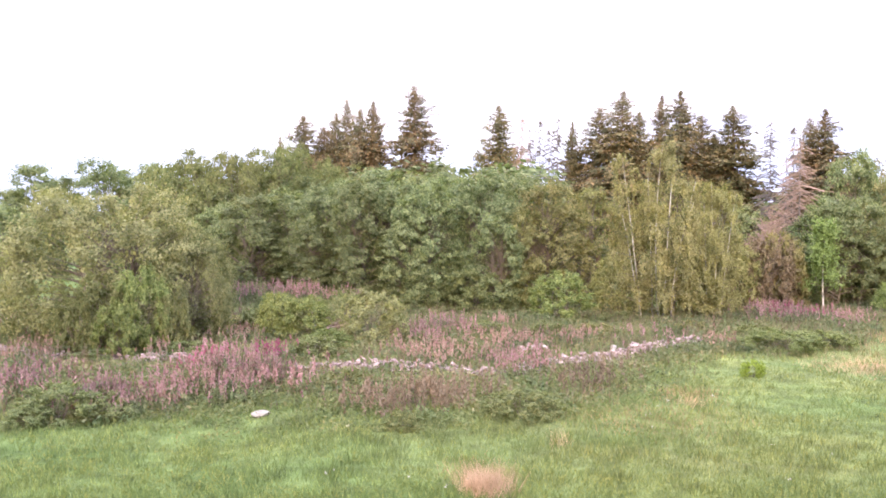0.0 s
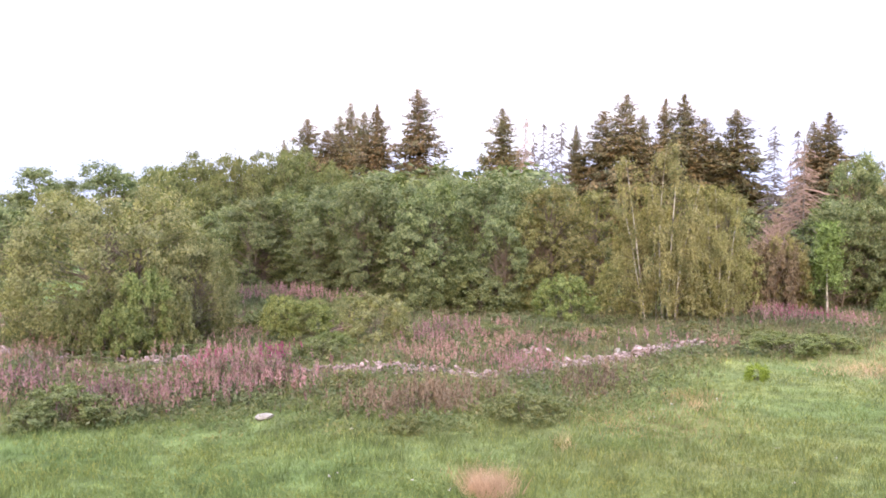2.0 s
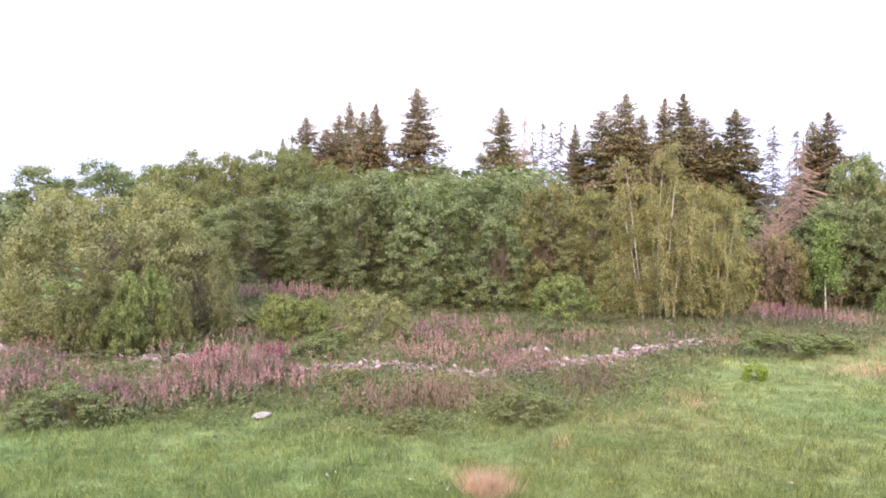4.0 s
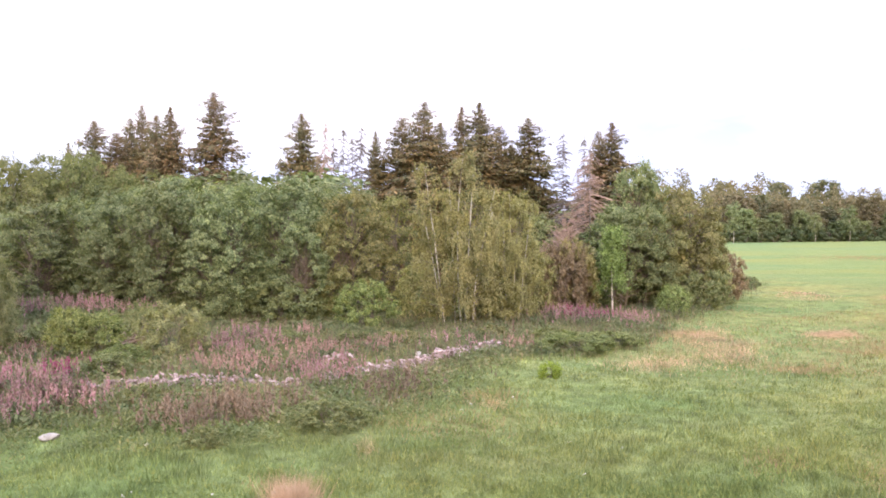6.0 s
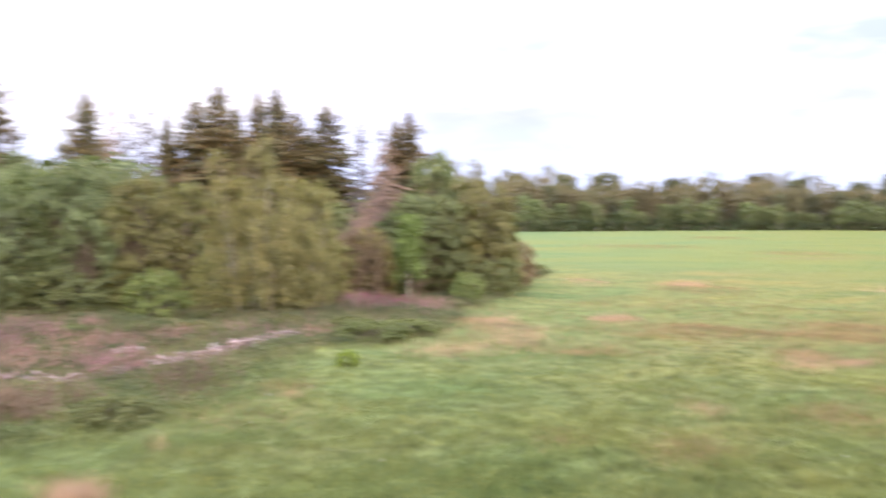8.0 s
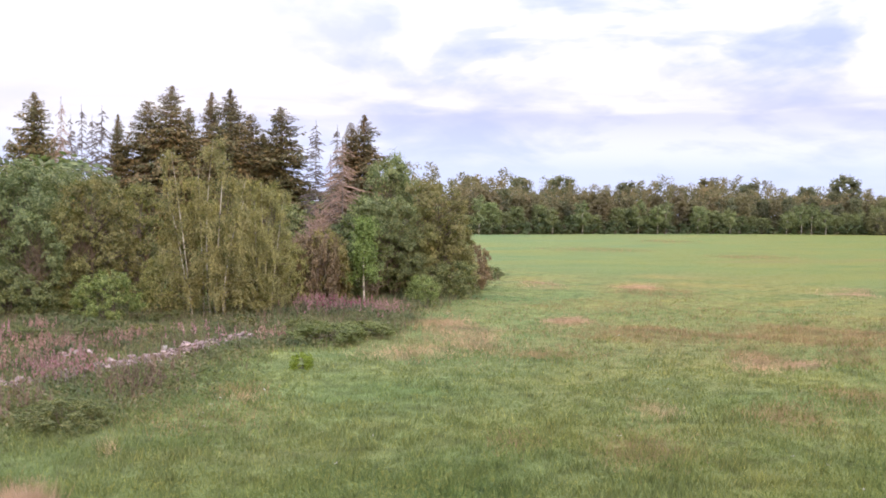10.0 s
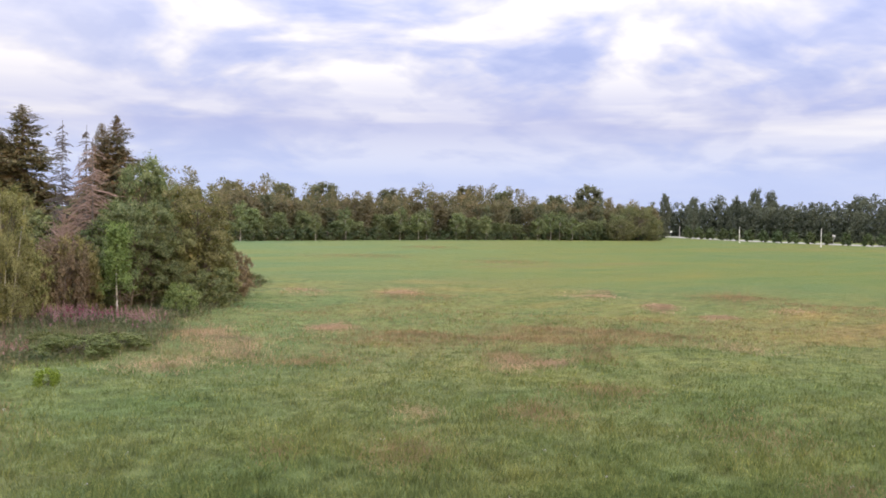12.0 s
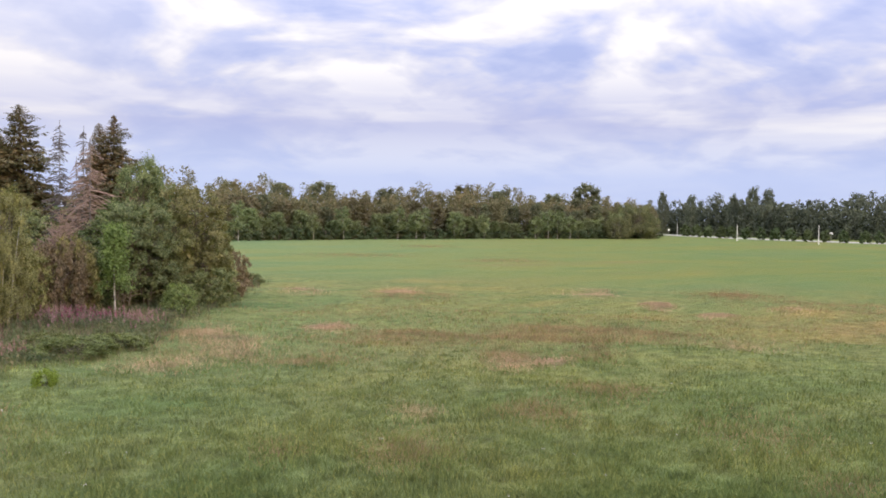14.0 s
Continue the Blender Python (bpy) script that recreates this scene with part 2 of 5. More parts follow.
def rough_solid(name, stops, scale=3.0, rough=0.85, bump_by=0.3, stretch=None, per_object=0.15):
    m, N, L = node_kit(name)
    p, out, bump, info, mr, hsv = (N("ShaderNodeBsdfPrincipled"), N("ShaderNodeOutputMaterial"), N("ShaderNodeBump"), N("ShaderNodeObjectInfo"),
                                   N("ShaderNodeMapRange"), N("ShaderNodeHueSaturation"))
    c, fac = coloured_noise(N, L, scale, stops, 6, 0.62, stretch)
    mr.inputs[3].default_value, mr.inputs[4].default_value = 1 - per_object, 1 + per_object
    L(info.outputs["Random"], mr.inputs[0])
    L(mr.outputs[0], hsv.inputs["Value"])
    L(c, hsv.inputs["Color"])
    L(hsv.outputs[0], p.inputs["Base Color"])
    p.inputs["Roughness"].default_value = rough
    bump.inputs["Strength"].default_value, bump.inputs["Distance"].default_value = bump_by, 0.05
    L(fac, bump.inputs["Height"])
    L(bump.outputs[0], p.inputs["Normal"])
    L(p.outputs[0], out.inputs[0])
    return m


GROUND = meadow_ground()
BLADES = meadow_blades()
ALDER = foliage("alder_leaves", (0.069, 0.098, 0.052), (0.151, 0.194, 0.101), (0.256, 0.291, 0.160))
ALDER_OLIVE = foliage("olive_leaves", (0.099, 0.109, 0.049), (0.196, 0.198, 0.091), (0.295, 0.278, 0.144))
YELLOW_GREEN = foliage("yellow_green_leaves", (0.073, 0.091, 0.042), (0.138, 0.162, 0.076), (0.212, 0.222, 0.115))
BRIGHT = foliage("bright_green_leaves", (0.082, 0.111, 0.046), (0.161, 0.203, 0.081), (0.252, 0.285, 0.129))
YOUNG = foliage("young_birch_leaves", (0.109, 0.155, 0.056), (0.201, 0.273, 0.100), (0.279, 0.360, 0.146))
LIME = foliage("lime_leaves", (0.083, 0.126, 0.022), (0.153, 0.230, 0.042), (0.219, 0.302, 0.067))
# dull green, darkened to put the shade low before the alders into the colour
SHRUB = foliage("shrub_leaves", (0.072, 0.093, 0.049), (0.142, 0.175, 0.085), (0.219, 0.252, 0.130))
PALE_WILLOW = foliage("pale_willow_leaves", (0.120, 0.141, 0.078), (0.198, 0.218, 0.118), (0.285, 0.296, 0.167))
WILLOW = foliage("willow_leaves", (0.082, 0.100, 0.052), (0.163, 0.180, 0.093), (0.263, 0.270, 0.156))
BIRCH = foliage("birch_leaves", (0.116, 0.128, 0.064), (0.232, 0.236, 0.117), (0.368, 0.342, 0.178))
SPRUCE = foliage("spruce_needles", (0.056, 0.064, 0.039), (0.137, 0.122, 0.065), (0.248, 0.193, 0.106), 0.15, 0.6, 5.0, 3.6, (1.15, 1.2, 0.6), ((0.70, 0.86, 0.92), (1.30, 1.12, 0.98)))
RUSTY = foliage("rusty_leaves", (0.098, 0.078, 0.059), (0.195, 0.156, 0.108), (0.282, 0.242, 0.165))
# the next three leaf colours carry the greyish blue haze of distance
FAR_GREEN = foliage("far_leaves", (0.085, 0.104, 0.081), (0.167, 0.184, 0.135), (0.264, 0.252, 0.177), 0.45, 0.6, 0.12)
FAR_BROWN = foliage("far_brownish_leaves", (0.093, 0.093, 0.067), (0.179, 0.166, 0.116), (0.259, 0.229, 0.153), 0.45, 0.6, 0.14, 1.6, (1.15, 1.2, 0.6), ((0.76, 0.86, 0.84), (1.30, 1.14, 1.08)))
EDGE_GREEN = foliage("wood_edge_leaves", (0.110, 0.146, 0.085), (0.211, 0.257, 0.148), (0.318, 0.356, 0.204), 0.45, 0.6, 0.2)
ROAD_GREEN = foliage("roadside_leaves", (0.050, 0.072, 0.037), (0.095, 0.130, 0.066), (0.143, 0.176, 0.092), 0.25, 0.6, 0.3)
FAR_DARK = foliage("far_dark_leaves", (0.064, 0.080, 0.066), (0.106, 0.126, 0.099), (0.157, 0.171, 0.122), 0.2, 0.6, 0.12)
HEDGE = foliage("hedge_leaves", (0.044, 0.064, 0.035), (0.062, 0.088, 0.044), (0.094, 0.118, 0.055), 0.2, 0.6, 5.0)
WEEDS = foliage("weed_leaves", (0.086, 0.112, 0.062), (0.128, 0.152, 0.085), (0.182, 0.185, 0.121), 0.3, 0.65, 0.45, 0.7, (1.15, 1.2, 0.6), ((0.48, 0.66, 0.55), (1.6, 1.32, 1.15)))
HERB_GREEN = foliage("herb_leaves", (0.104, 0.154, 0.055), (0.151, 0.202, 0.071), (0.217, 0.254, 0.093), 0.3, 0.65, 0.25, 0.9, (1.15, 1.2, 0.6), ((0.80, 0.88, 0.80), (1.3, 1.18, 1.1)))
VERGE_GREEN = foliage("verge_weed_leaves", (0.089, 0.131, 0.063), (0.134, 0.187, 0.088), (0.204, 0.244, 0.119), 0.3, 0.65, 0.5, 0.9, (1.15, 1.2, 0.6), ((0.62, 0.74, 0.70), (1.40, 1.18, 1.10)))
# dark green leaves, with the shade at the plants' feet put into the colour
HERB_DARK = foliage("fireweed_leaves", (0.066, 0.096, 0.058), (0.109, 0.138, 0.081), (0.172, 0.176, 0.114), 0.3, 0.65, 0.5, 0.9, (1.15, 1.2, 0.6), ((0.62, 0.70, 0.66), (1.40, 1.22, 1.15)))
PINK = foliage("fireweed_flowers", (0.206, 0.123, 0.131), (0.265, 0.165, 0.168), (0.328, 0.244, 0.226), 0.3, 0.7, 0.3, 0.8, (1.1, 0.8, 0.9))
MAGENTA = foliage("magenta_flowers", (0.288, 0.064, 0.141), (0.352, 0.096, 0.192), (0.397, 0.160, 0.243), 0.3, 0.7, 0.3, 0.8, (1.1, 0.7, 0.9))
FADED = foliage("faded_fireweed", (0.171, 0.102, 0.100), (0.249, 0.157, 0.149), (0.326, 0.227, 0.211), 0.25, 0.7, 0.3, 0.8, (1.1, 0.9, 0.8))
STALK = foliage("reddish_stalks", (0.109, 0.091, 0.066), (0.154, 0.125, 0.092), (0.208, 0.160, 0.122), 0.2, 0.7, 0.3, 0.8, (1.1, 0.9, 0.8))
STRAW = foliage("dry_straw", (0.373, 0.273, 0.185), (0.469, 0.350, 0.236), (0.607, 0.458, 0.317), 0.2, 0.7, 0.5, 0.6, (1.1, 1.0, 0.7))
RUST_GRASS = foliage("rusty_grass", (0.233, 0.169, 0.104), (0.309, 0.212, 0.129), (0.397, 0.273, 0.168), 0.2, 0.7, 0.5, 0.6, (1.1, 1.0, 0.7))
YARROW = foliage("white_yarrow", (0.330, 0.330, 0.300), (0.396, 0.396, 0.360), (0.450, 0.450, 0.420), 0.2, 0.7, 0.5, 0.8, (1, 1, 1))
BARK = rough_solid("grey_brown_bark", [(0.3, (0.07, 0.055, 0.042)), (0.7, (0.17, 0.14, 0.11))], 6.0, 0.9, 0.5, (1, 1, 0.25))
SPRUCE_BARK = rough_solid("reddish_spruce_bark", [(0.3, (0.11, 0.072, 0.050)), (0.7, (0.235, 0.155, 0.105))], 6.0, 0.9, 0.5, (1, 1, 0.25))
DEAD_BARK = rough_solid("bare_dead_wood", [(0.3, (0.21, 0.145, 0.12)), (0.7, (0.375, 0.278, 0.235))], 4.0, 0.85, 0.4, (1, 1, 0.3))
GREY_DEAD = rough_solid("grey_dead_wood", [(0.3, (0.095, 0.082, 0.080)), (0.7, (0.18, 0.16, 0.155))], 4.0, 0.85, 0.4, (1, 1, 0.3))
BIRCH_BARK = rough_solid("white_birch_bark", [(0.38, (0.07, 0.065, 0.06)), (0.48, (0.40, 0.38, 0.34)), (0.7, (0.58, 0.56, 0.51))], 3.0, 0.7, 0.2, (1, 1, 2.5))
STONE = rough_solid("field_stone", [(0.3, (0.200, 0.150, 0.150)), (0.55, (0.290, 0.228, 0.228)), (0.75, (0.41, 0.350, 0.345))], 2.5, 0.9, 0.5, None, 0.28)
WHITE_STONE = rough_solid("pale_limestone", [(0.3, (0.18, 0.17, 0.16)), (0.7, (0.30, 0.29, 0.275))], 3.0, 0.9, 0.4)
ASPHALT = rough_solid("pale_asphalt", [(0.3, (0.26, 0.25, 0.25)), (0.7, (0.36, 0.35, 0.345))], 0.4, 0.85, 0.1, None, 0)
CONCRETE = rough_solid("pale_post", [(0.3, (0.64, 0.63, 0.60)), (0.7, (0.76, 0.75, 0.72))], 1.2, 0.8, 0.1)
SIGN_WHITE = rough_solid("white_sign_paint", [(0.3, (0.74, 0.74, 0.73)), (0.7, (0.82, 0.82, 0.81))], 2.0, 0.5, 0.02)
STEEL = rough_solid("galvanised_steel", [(0.3, (0.32, 0.33, 0.34)), (0.7, (0.45, 0.46, 0.47))], 6.0, 0.45, 0.05)
GRAVEL = rough_solid("gravel_verge", [(0.3, (0.22, 0.21, 0.17)), (0.7, (0.34, 0.32, 0.27))], 1.5, 0.95, 0.3, None, 0)


# ---- mesh tools ----
def mesh_of(name, verts, faces, smooth=False):
    """A mesh from an array of points and an array of faces that all have the same number of corners."""
    verts, faces = np.asarray(verts, np.float32), np.asarray(faces, np.int32)
    me = bpy.data.meshes.new(name)
    n, k = faces.shape
    me.vertices.add(len(verts))
    me.vertices.foreach_set("co", verts.ravel())
    me.loops.add(n * k)
    me.loops.foreach_set("vertex_index", faces.ravel())
    me.polygons.add(n)
    me.polygons.foreach_set("loop_start", np.arange(n, dtype=np.int32) * k)
    me.polygons.foreach_set("use_smooth", np.full(n, smooth))
    me.update(calc_edges=True)
    return me


def unit(a):
    return a / np.maximum(np.linalg.norm(a, axis=-1, keepdims=True), 1e-9)


def leaf_quads(at, normal, along, length, width):
    """Pointed leaves: a rhomb each, at the points given."""
    v = unit(np.cross(normal, along))
    u = unit(np.cross(v, normal))
    u, v = u * length[:, None], v * width[:, None]
    verts = np.stack([at - u, at + v, at + u, at - v], 1).reshape(-1, 3)
    return verts, np.arange(len(verts)).reshape(-1, 4)


def limb_quads(p0, p1, p2, r0, r1, seg=4, k=5):
    """Bent tapered limbs, many at once."""
    t = np.linspace(0, 1, seg + 1)[None, :, None]
    p0, p1, p2 = (np.asarray(p, float)[:, None, :] for p in (p0, p1, p2))
    c = (1 - t) ** 2 * p0 + 2 * t * (1 - t) * p1 + t ** 2 * p2
    d = unit(2 * (1 - t) * (p1 - p0) + 2 * t * (p2 - p1) + 1e-6)
    side = unit(np.cross(d, np.array([0.31, 0.87, 0.12])))
    other = np.cross(d, side)
    r = np.asarray(r0, float)[:, None] * (1 - t[..., 0]) + np.asarray(r1, float)[:, None] * t[..., 0]
    a = np.arange(k) * 2 * np.pi / k
    ring = c[:, :, None] + r[:, :, None, None] * (np.cos(a)[None, None, :, None] * side[:, :, None] + np.sin(a)[None, None, :, None] * other[:, :, None])
    n = len(c)
    base = (np.arange(n) * (seg + 1) * k)[:, None, None] + (np.arange(seg) * k)[None, :, None]
    i, j = np.arange(k)[None, None], (np.arange(k)[None, None] + 1) % k
    f = np.stack([base + i, base + j, base + k + j, base + k + i], -1).reshape(-1, 4)
    return ring.reshape(-1, 3), f


def joined(*pieces):
    vs, fs, n = [], [], 0
    for v, f in pieces:
        vs.append(v), fs.append(f + n)
        n += len(v)
    return np.concatenate(vs), np.concatenate(fs)


def part(name, me, material, parent, label=""):
    ob = new(name, me)
    me.materials.append(material)
    ob.parent = parent
    return tagged(ob, label)


def ground_z(x, y):
    """The lie of the land: soft swells, an overgrown heap of soil, the stony bank."""
    x, y = np.asarray(x, float), np.asarray(y, float)
    z = 0.10 * np.sin(x * 0.31 + 1.3) * np.sin(y * 0.27) + 0.07 * np.sin(x * 0.83 + y * 0.41) + 0.05 * np.sin(y * 0.97 - x * 0.6)
    z = z * np.clip((170 - np.hypot(x, y)) / 80, 0, 1)
    for cx, cy, rx, ry, h in [(-9.3, 62, 5.5, 3.2, 1.05), (-14, 65.3, 4, 4, 0.9)]:
        z = z + h * np.exp(-((x - cx) / rx) ** 2 - ((y - cy) / ry) ** 2)
    return z


class Kind:
    """One model of a plant; each standing place is an object of its own that shares its meshes."""

    def __init__(self, name, parts, label, category, group):
        self.ob, self.used = tagged(new(name), label, category, group), False
        self.label = label
        for pname, me, mat in parts:
            part(pname, me, mat, self.ob)

    def put(self, x, y, height=1.0, width=1.0, turn=0.0, sink=0.05, label=""):
        m = Matrix.Translation((x, y, float(ground_z(x, y)) - sink)) @ pose(0, 0, 0, 0, 0, turn) @ Matrix.Diagonal((width, width, height, 1))
        if self.used:
            s = self.ob.scale
            ob = copy_thing(self.ob, m @ Matrix.Diagonal((1 / s[0], 1 / s[1], 1 / s[2], 1)))
        else:
            ob, self.used = self.ob, True
            ob.matrix_basis = m
        ob["label"] = label or self.label
        return ob


# ---- plants ----
def ball_quads(centres, radii, k=8, rows=5):
    """Closed rounded bodies, many at once; radii: one triple each."""
    a = np.arange(k) * 2 * np.pi / k
    e = np.linspace(-1.45, 1.45, rows)
    p = np.stack([np.cos(e)[:, None] * np.cos(a), np.cos(e)[:, None] * np.sin(a), np.sin(e)[:, None] + 0 * a], -1).reshape(-1, 3)
    v = (np.asarray(centres)[:, None] + p[None] * np.asarray(radii)[:, None]).reshape(-1, 3)
    i, j = np.meshgrid(np.arange(rows - 1), np.arange(k), indexing="ij")
    f = np.stack([i * k + j, i * k + (j + 1) % k, (i + 1) * k + (j + 1) % k, (i + 1) * k + j], -1).reshape(-1, 4)
    return v, (f[None] + (np.arange(len(centres)) * rows * k)[:, None, None]).reshape(-1, 4)


def broadleaf(seed, clumps, leaves, leaf, base=0.08, low=0.5, high=0.6, clump_r=0.10, stems=4, slim=0.62, droop=0.0, ratio=1.0, bend=0.25, shell=0.35, twigs=0.6, lobe=0.12, thick=1.0, core=0.0, lobes=0, ruffle=0.42, rise=-0.7):
    """A leafy tree or bush one metre high and one metre wide, to be scaled: stems with limbs, and a crown of clumps of leaves.
    ratio: the true width for each metre of height, to keep leaves and clumps in proportion."""
    rng = np.random.default_rng(seed)
    n = lobes or max(5, clumps // 9)
    s = (np.arange(n) + rng.uniform(0, 1, n)) / n
    top = (low / (low + high)) ** low * (high / (low + high)) ** high
    prof = 0.5 * (s + 0.06) ** low * (1.0 - s * 0.97) ** high / top
    ang = np.arange(n) * 2.4 + rng.uniform(-0.7, 0.7, n)
    lr = lobe * rng.uniform(0.65, 1.3, n)
    flat = np.array([1 / ratio, 1 / ratio, 1.0])
    rad = prof * np.sqrt(rng.uniform(shell, 1, n)) * max(1 - 1.1 * lobe / ratio, 0.4)
    centre = np.stack([rad * np.cos(ang), rad * np.sin(ang), base + lobe * 0.5 + s * (1 - base - lobe * 1.4)], 1)
    way = unit(np.stack([np.cos(ang), np.sin(ang), (s - 0.35) * 1.8], 1))
    of = rng.permutation(np.arange(clumps) % n)
    out = unit(rng.normal(0, 0.75, (clumps, 3)) + way[of] * 0.9 + np.array([0, 0, 0.25]))
    c = centre[of] + out * lr[of][:, None] * flat * rng.uniform(0.75, 1.1, (clumps, 1))
    c[:, 2] = np.clip(c[:, 2], 0.01, 0.99)
    idx = rng.integers(0, clumps, leaves)
    size = rng.uniform(0.65, 1.4, clumps)
    off = np.clip(rng.normal(0, 1, (leaves, 3)), -1.7, 1.7) * np.array([0.62, 0.62, 0.42])
    off = off + out[idx] * np.abs(rng.normal(0, 0.55, leaves))[:, None]
    at = c[idx] + off * (clump_r * size[idx])[:, None] * flat
    at[:, 2] = np.maximum(at[:, 2] - droop * rng.uniform(0, 1, leaves) ** 2, 0.01)
    nrm = unit(out[idx] * 0.85 + np.array([0, 0, 0.4]) + rng.normal(0, ruffle, (leaves, 3)))
    along = unit(rng.normal(0, 1, (leaves, 3)) + (out[idx] + np.array([0, 0, 0.5]) if rise > 0 else np.array([0, 0, 1.0])) * rise)
    ln = leaf * rng.uniform(0.65, 1.35, leaves)
    v, f = leaf_quads(np.zeros((leaves, 3)), nrm, along, ln, ln * slim)
    v = v * flat + np.repeat(at, 4, 0)
    if core:
        # shaded leaves in the heart of each lobe close the crown
        o = np.repeat(np.arange(n), 26)
        heart = centre[o] + unit(rng.normal(0, 1, (len(o), 3))) * (lr[o] * core * rng.uniform(0.3, 1.0, len(o)))[:, None] * flat
        big = rng.uniform(1.4, 2.4, len(o)) * leaf
        hv, hf = leaf_quads(np.zeros((len(o), 3)), unit(rng.normal(0, 1, (len(o), 3))), rng.normal(0, 1, (len(o), 3)), big, big * 0.7)
        v, f = joined((v, f), (hv * flat + np.repeat(heart, 4, 0), hf))
    crown = mesh_of("crown", v, f)
    # stems and limbs
    a = rng.uniform(0, 6.28, stems)
    p0 = np.stack([0.03 * np.cos(a) / ratio, 0.03 * np.sin(a) / ratio, np.zeros(stems) - 0.01], 1)
    p2 = np.stack([bend * 0.6 * np.cos(a), bend * 0.6 * np.sin(a), rng.uniform(0.68, 0.86, stems)], 1)
    p1 = (p0 + p2) / 2 + np.stack([0.10 * np.cos(a), 0.10 * np.sin(a), np.zeros(stems)], 1)
    pieces = [limb_quads(p0, p1, p2, np.full(stems, 0.013 * thick), np.full(stems, 0.004 * thick), 6, 6)]
    pick = rng.permutation(clumps)[: max(int(clumps * twigs), 3)]
    st = rng.integers(0, stems, len(pick))
    t = np.clip(np.abs(c[pick, 2]) / p2[st, 2] * 0.62, 0.05, 0.95)[:, None]
    q0 = (1 - t) ** 2 * p0[st] + 2 * t * (1 - t) * p1[st] + t ** 2 * p2[st]
    q1 = (q0 + c[pick]) / 2 + np.array([0, 0, 0.05])
    pieces.append(limb_quads(q0, q1, c[pick], np.full(len(pick), 0.0045 * thick), np.full(len(pick), 0.0012 * thick), 3, 4))
    v, f = joined(*pieces)
    return mesh_of("stems", v, f, True), crown


def spruce(seed, boughs=560, tall=17.0, wide=5.6, power=0.62, ragged=0.30, shed=0.10):
    """A spruce, modelled at its true size and scaled to one metre high and wide: ragged tiers of drooping boughs with hanging sprays."""
    rng = np.random.default_rng(seed)
    s = (np.arange(boughs) + rng.uniform(0, 1, boughs)) / boughs
    z = 0.24 + 0.745 * s ** 0.92
    a = np.arange(boughs) * 2.4 + rng.uniform(-0.9, 0.9, boughs)
    # uneven sides: every stretch of the trunk has its longer and shorter boughs
    tiers, sides = 17, 6
    table = 1 + rng.uniform(-ragged, ragged, (tiers, sides))
    table[rng.uniform(0, 1, table.shape) < shed] *= 0.5
    pick = table[np.clip(((z - 0.24) / 0.745 * tiers).astype(int), 0, tiers - 1), ((a % 6.2832) / 6.2832 * sides).astype(int) % sides]
    ln = wide / 2 * np.minimum(1, ((1.0 - z) / 0.50)) ** power * pick * rng.uniform(0.72, 1.08, boughs)
    ln = np.maximum(ln, 0.07)
    slope = np.where(z > 0.82, 0.35, np.where(z > 0.65, 0.0, -0.30)) + rng.uniform(-0.18, 0.18, boughs)
    ca, sa = np.cos(a), np.sin(a)
    p0 = np.stack([0 * a, 0 * a, z * tall], 1)
    p1 = p0 + np.stack([0.55 * ln * ca, 0.55 * ln * sa, ln * (slope * 0.55 - 0.16)], 1)
    p2 = p0 + np.stack([ln * ca, ln * sa, ln * slope], 1)
    wood = limb_quads(p0, p1, p2, 0.018 + 0.034 * (1 - z), np.full(boughs, 0.009), 2, 3)
    trunk = limb_quads([[0, 0, -0.1]], [[0.06, 0.03, tall / 2]], [[0, 0, tall * 0.99]], [0.21], [0.015], 9, 8)
    n = np.maximum((ln * 25).astype(int), 7)
    b = np.repeat(np.arange(boughs), n)
    t = rng.uniform(0.08, 1.0, len(b))[:, None] ** 0.75
    at = (1 - t) ** 2 * p0[b] + 2 * t * (1 - t) * p1[b] + t ** 2 * p2[b]
    out = np.stack([ca[b], sa[b], 0 * ca[b]], 1)
    side = np.stack([-sa[b], ca[b], 0 * b], 1) * rng.normal(0, 1, (len(b), 1))
    spread = (0.26 * np.minimum(ln[b], 1.6) * (1.15 - t[:, 0]) + 0.03)[:, None]
    hang = np.abs(rng.normal(0, 0.17, len(b))) * np.minimum(ln[b], 1.2) * np.clip(1.7 - 1.5 * z[b], 0.2, 1.2)
    at = at + side * spread + np.stack([0 * hang, 0 * hang, -hang], 1)
    along = unit(out * rng.uniform(0.3, 1.0, (len(b), 1)) + side * 0.4 + np.array([0, 0, -0.7]) * rng.uniform(0, 1, (len(b), 1)))
    spray = rng.uniform(0.085, 0.19, len(b)) * np.clip(0.42 + 1.9 * (1 - z[b]), 0.42, 1.0)
    nrm = unit(np.array([0, 0, 0.7]) + out * 0.5 + rng.normal(0, 0.45, (len(b), 3)))
    v, f = leaf_quads(at, nrm, along, spray, spray * 0.40)
    size = np.array([wide, wide, tall])
    tv, tf = joined(trunk, wood)
    return mesh_of("trunk", tv / size, tf, True), mesh_of("needles", v / size, f)


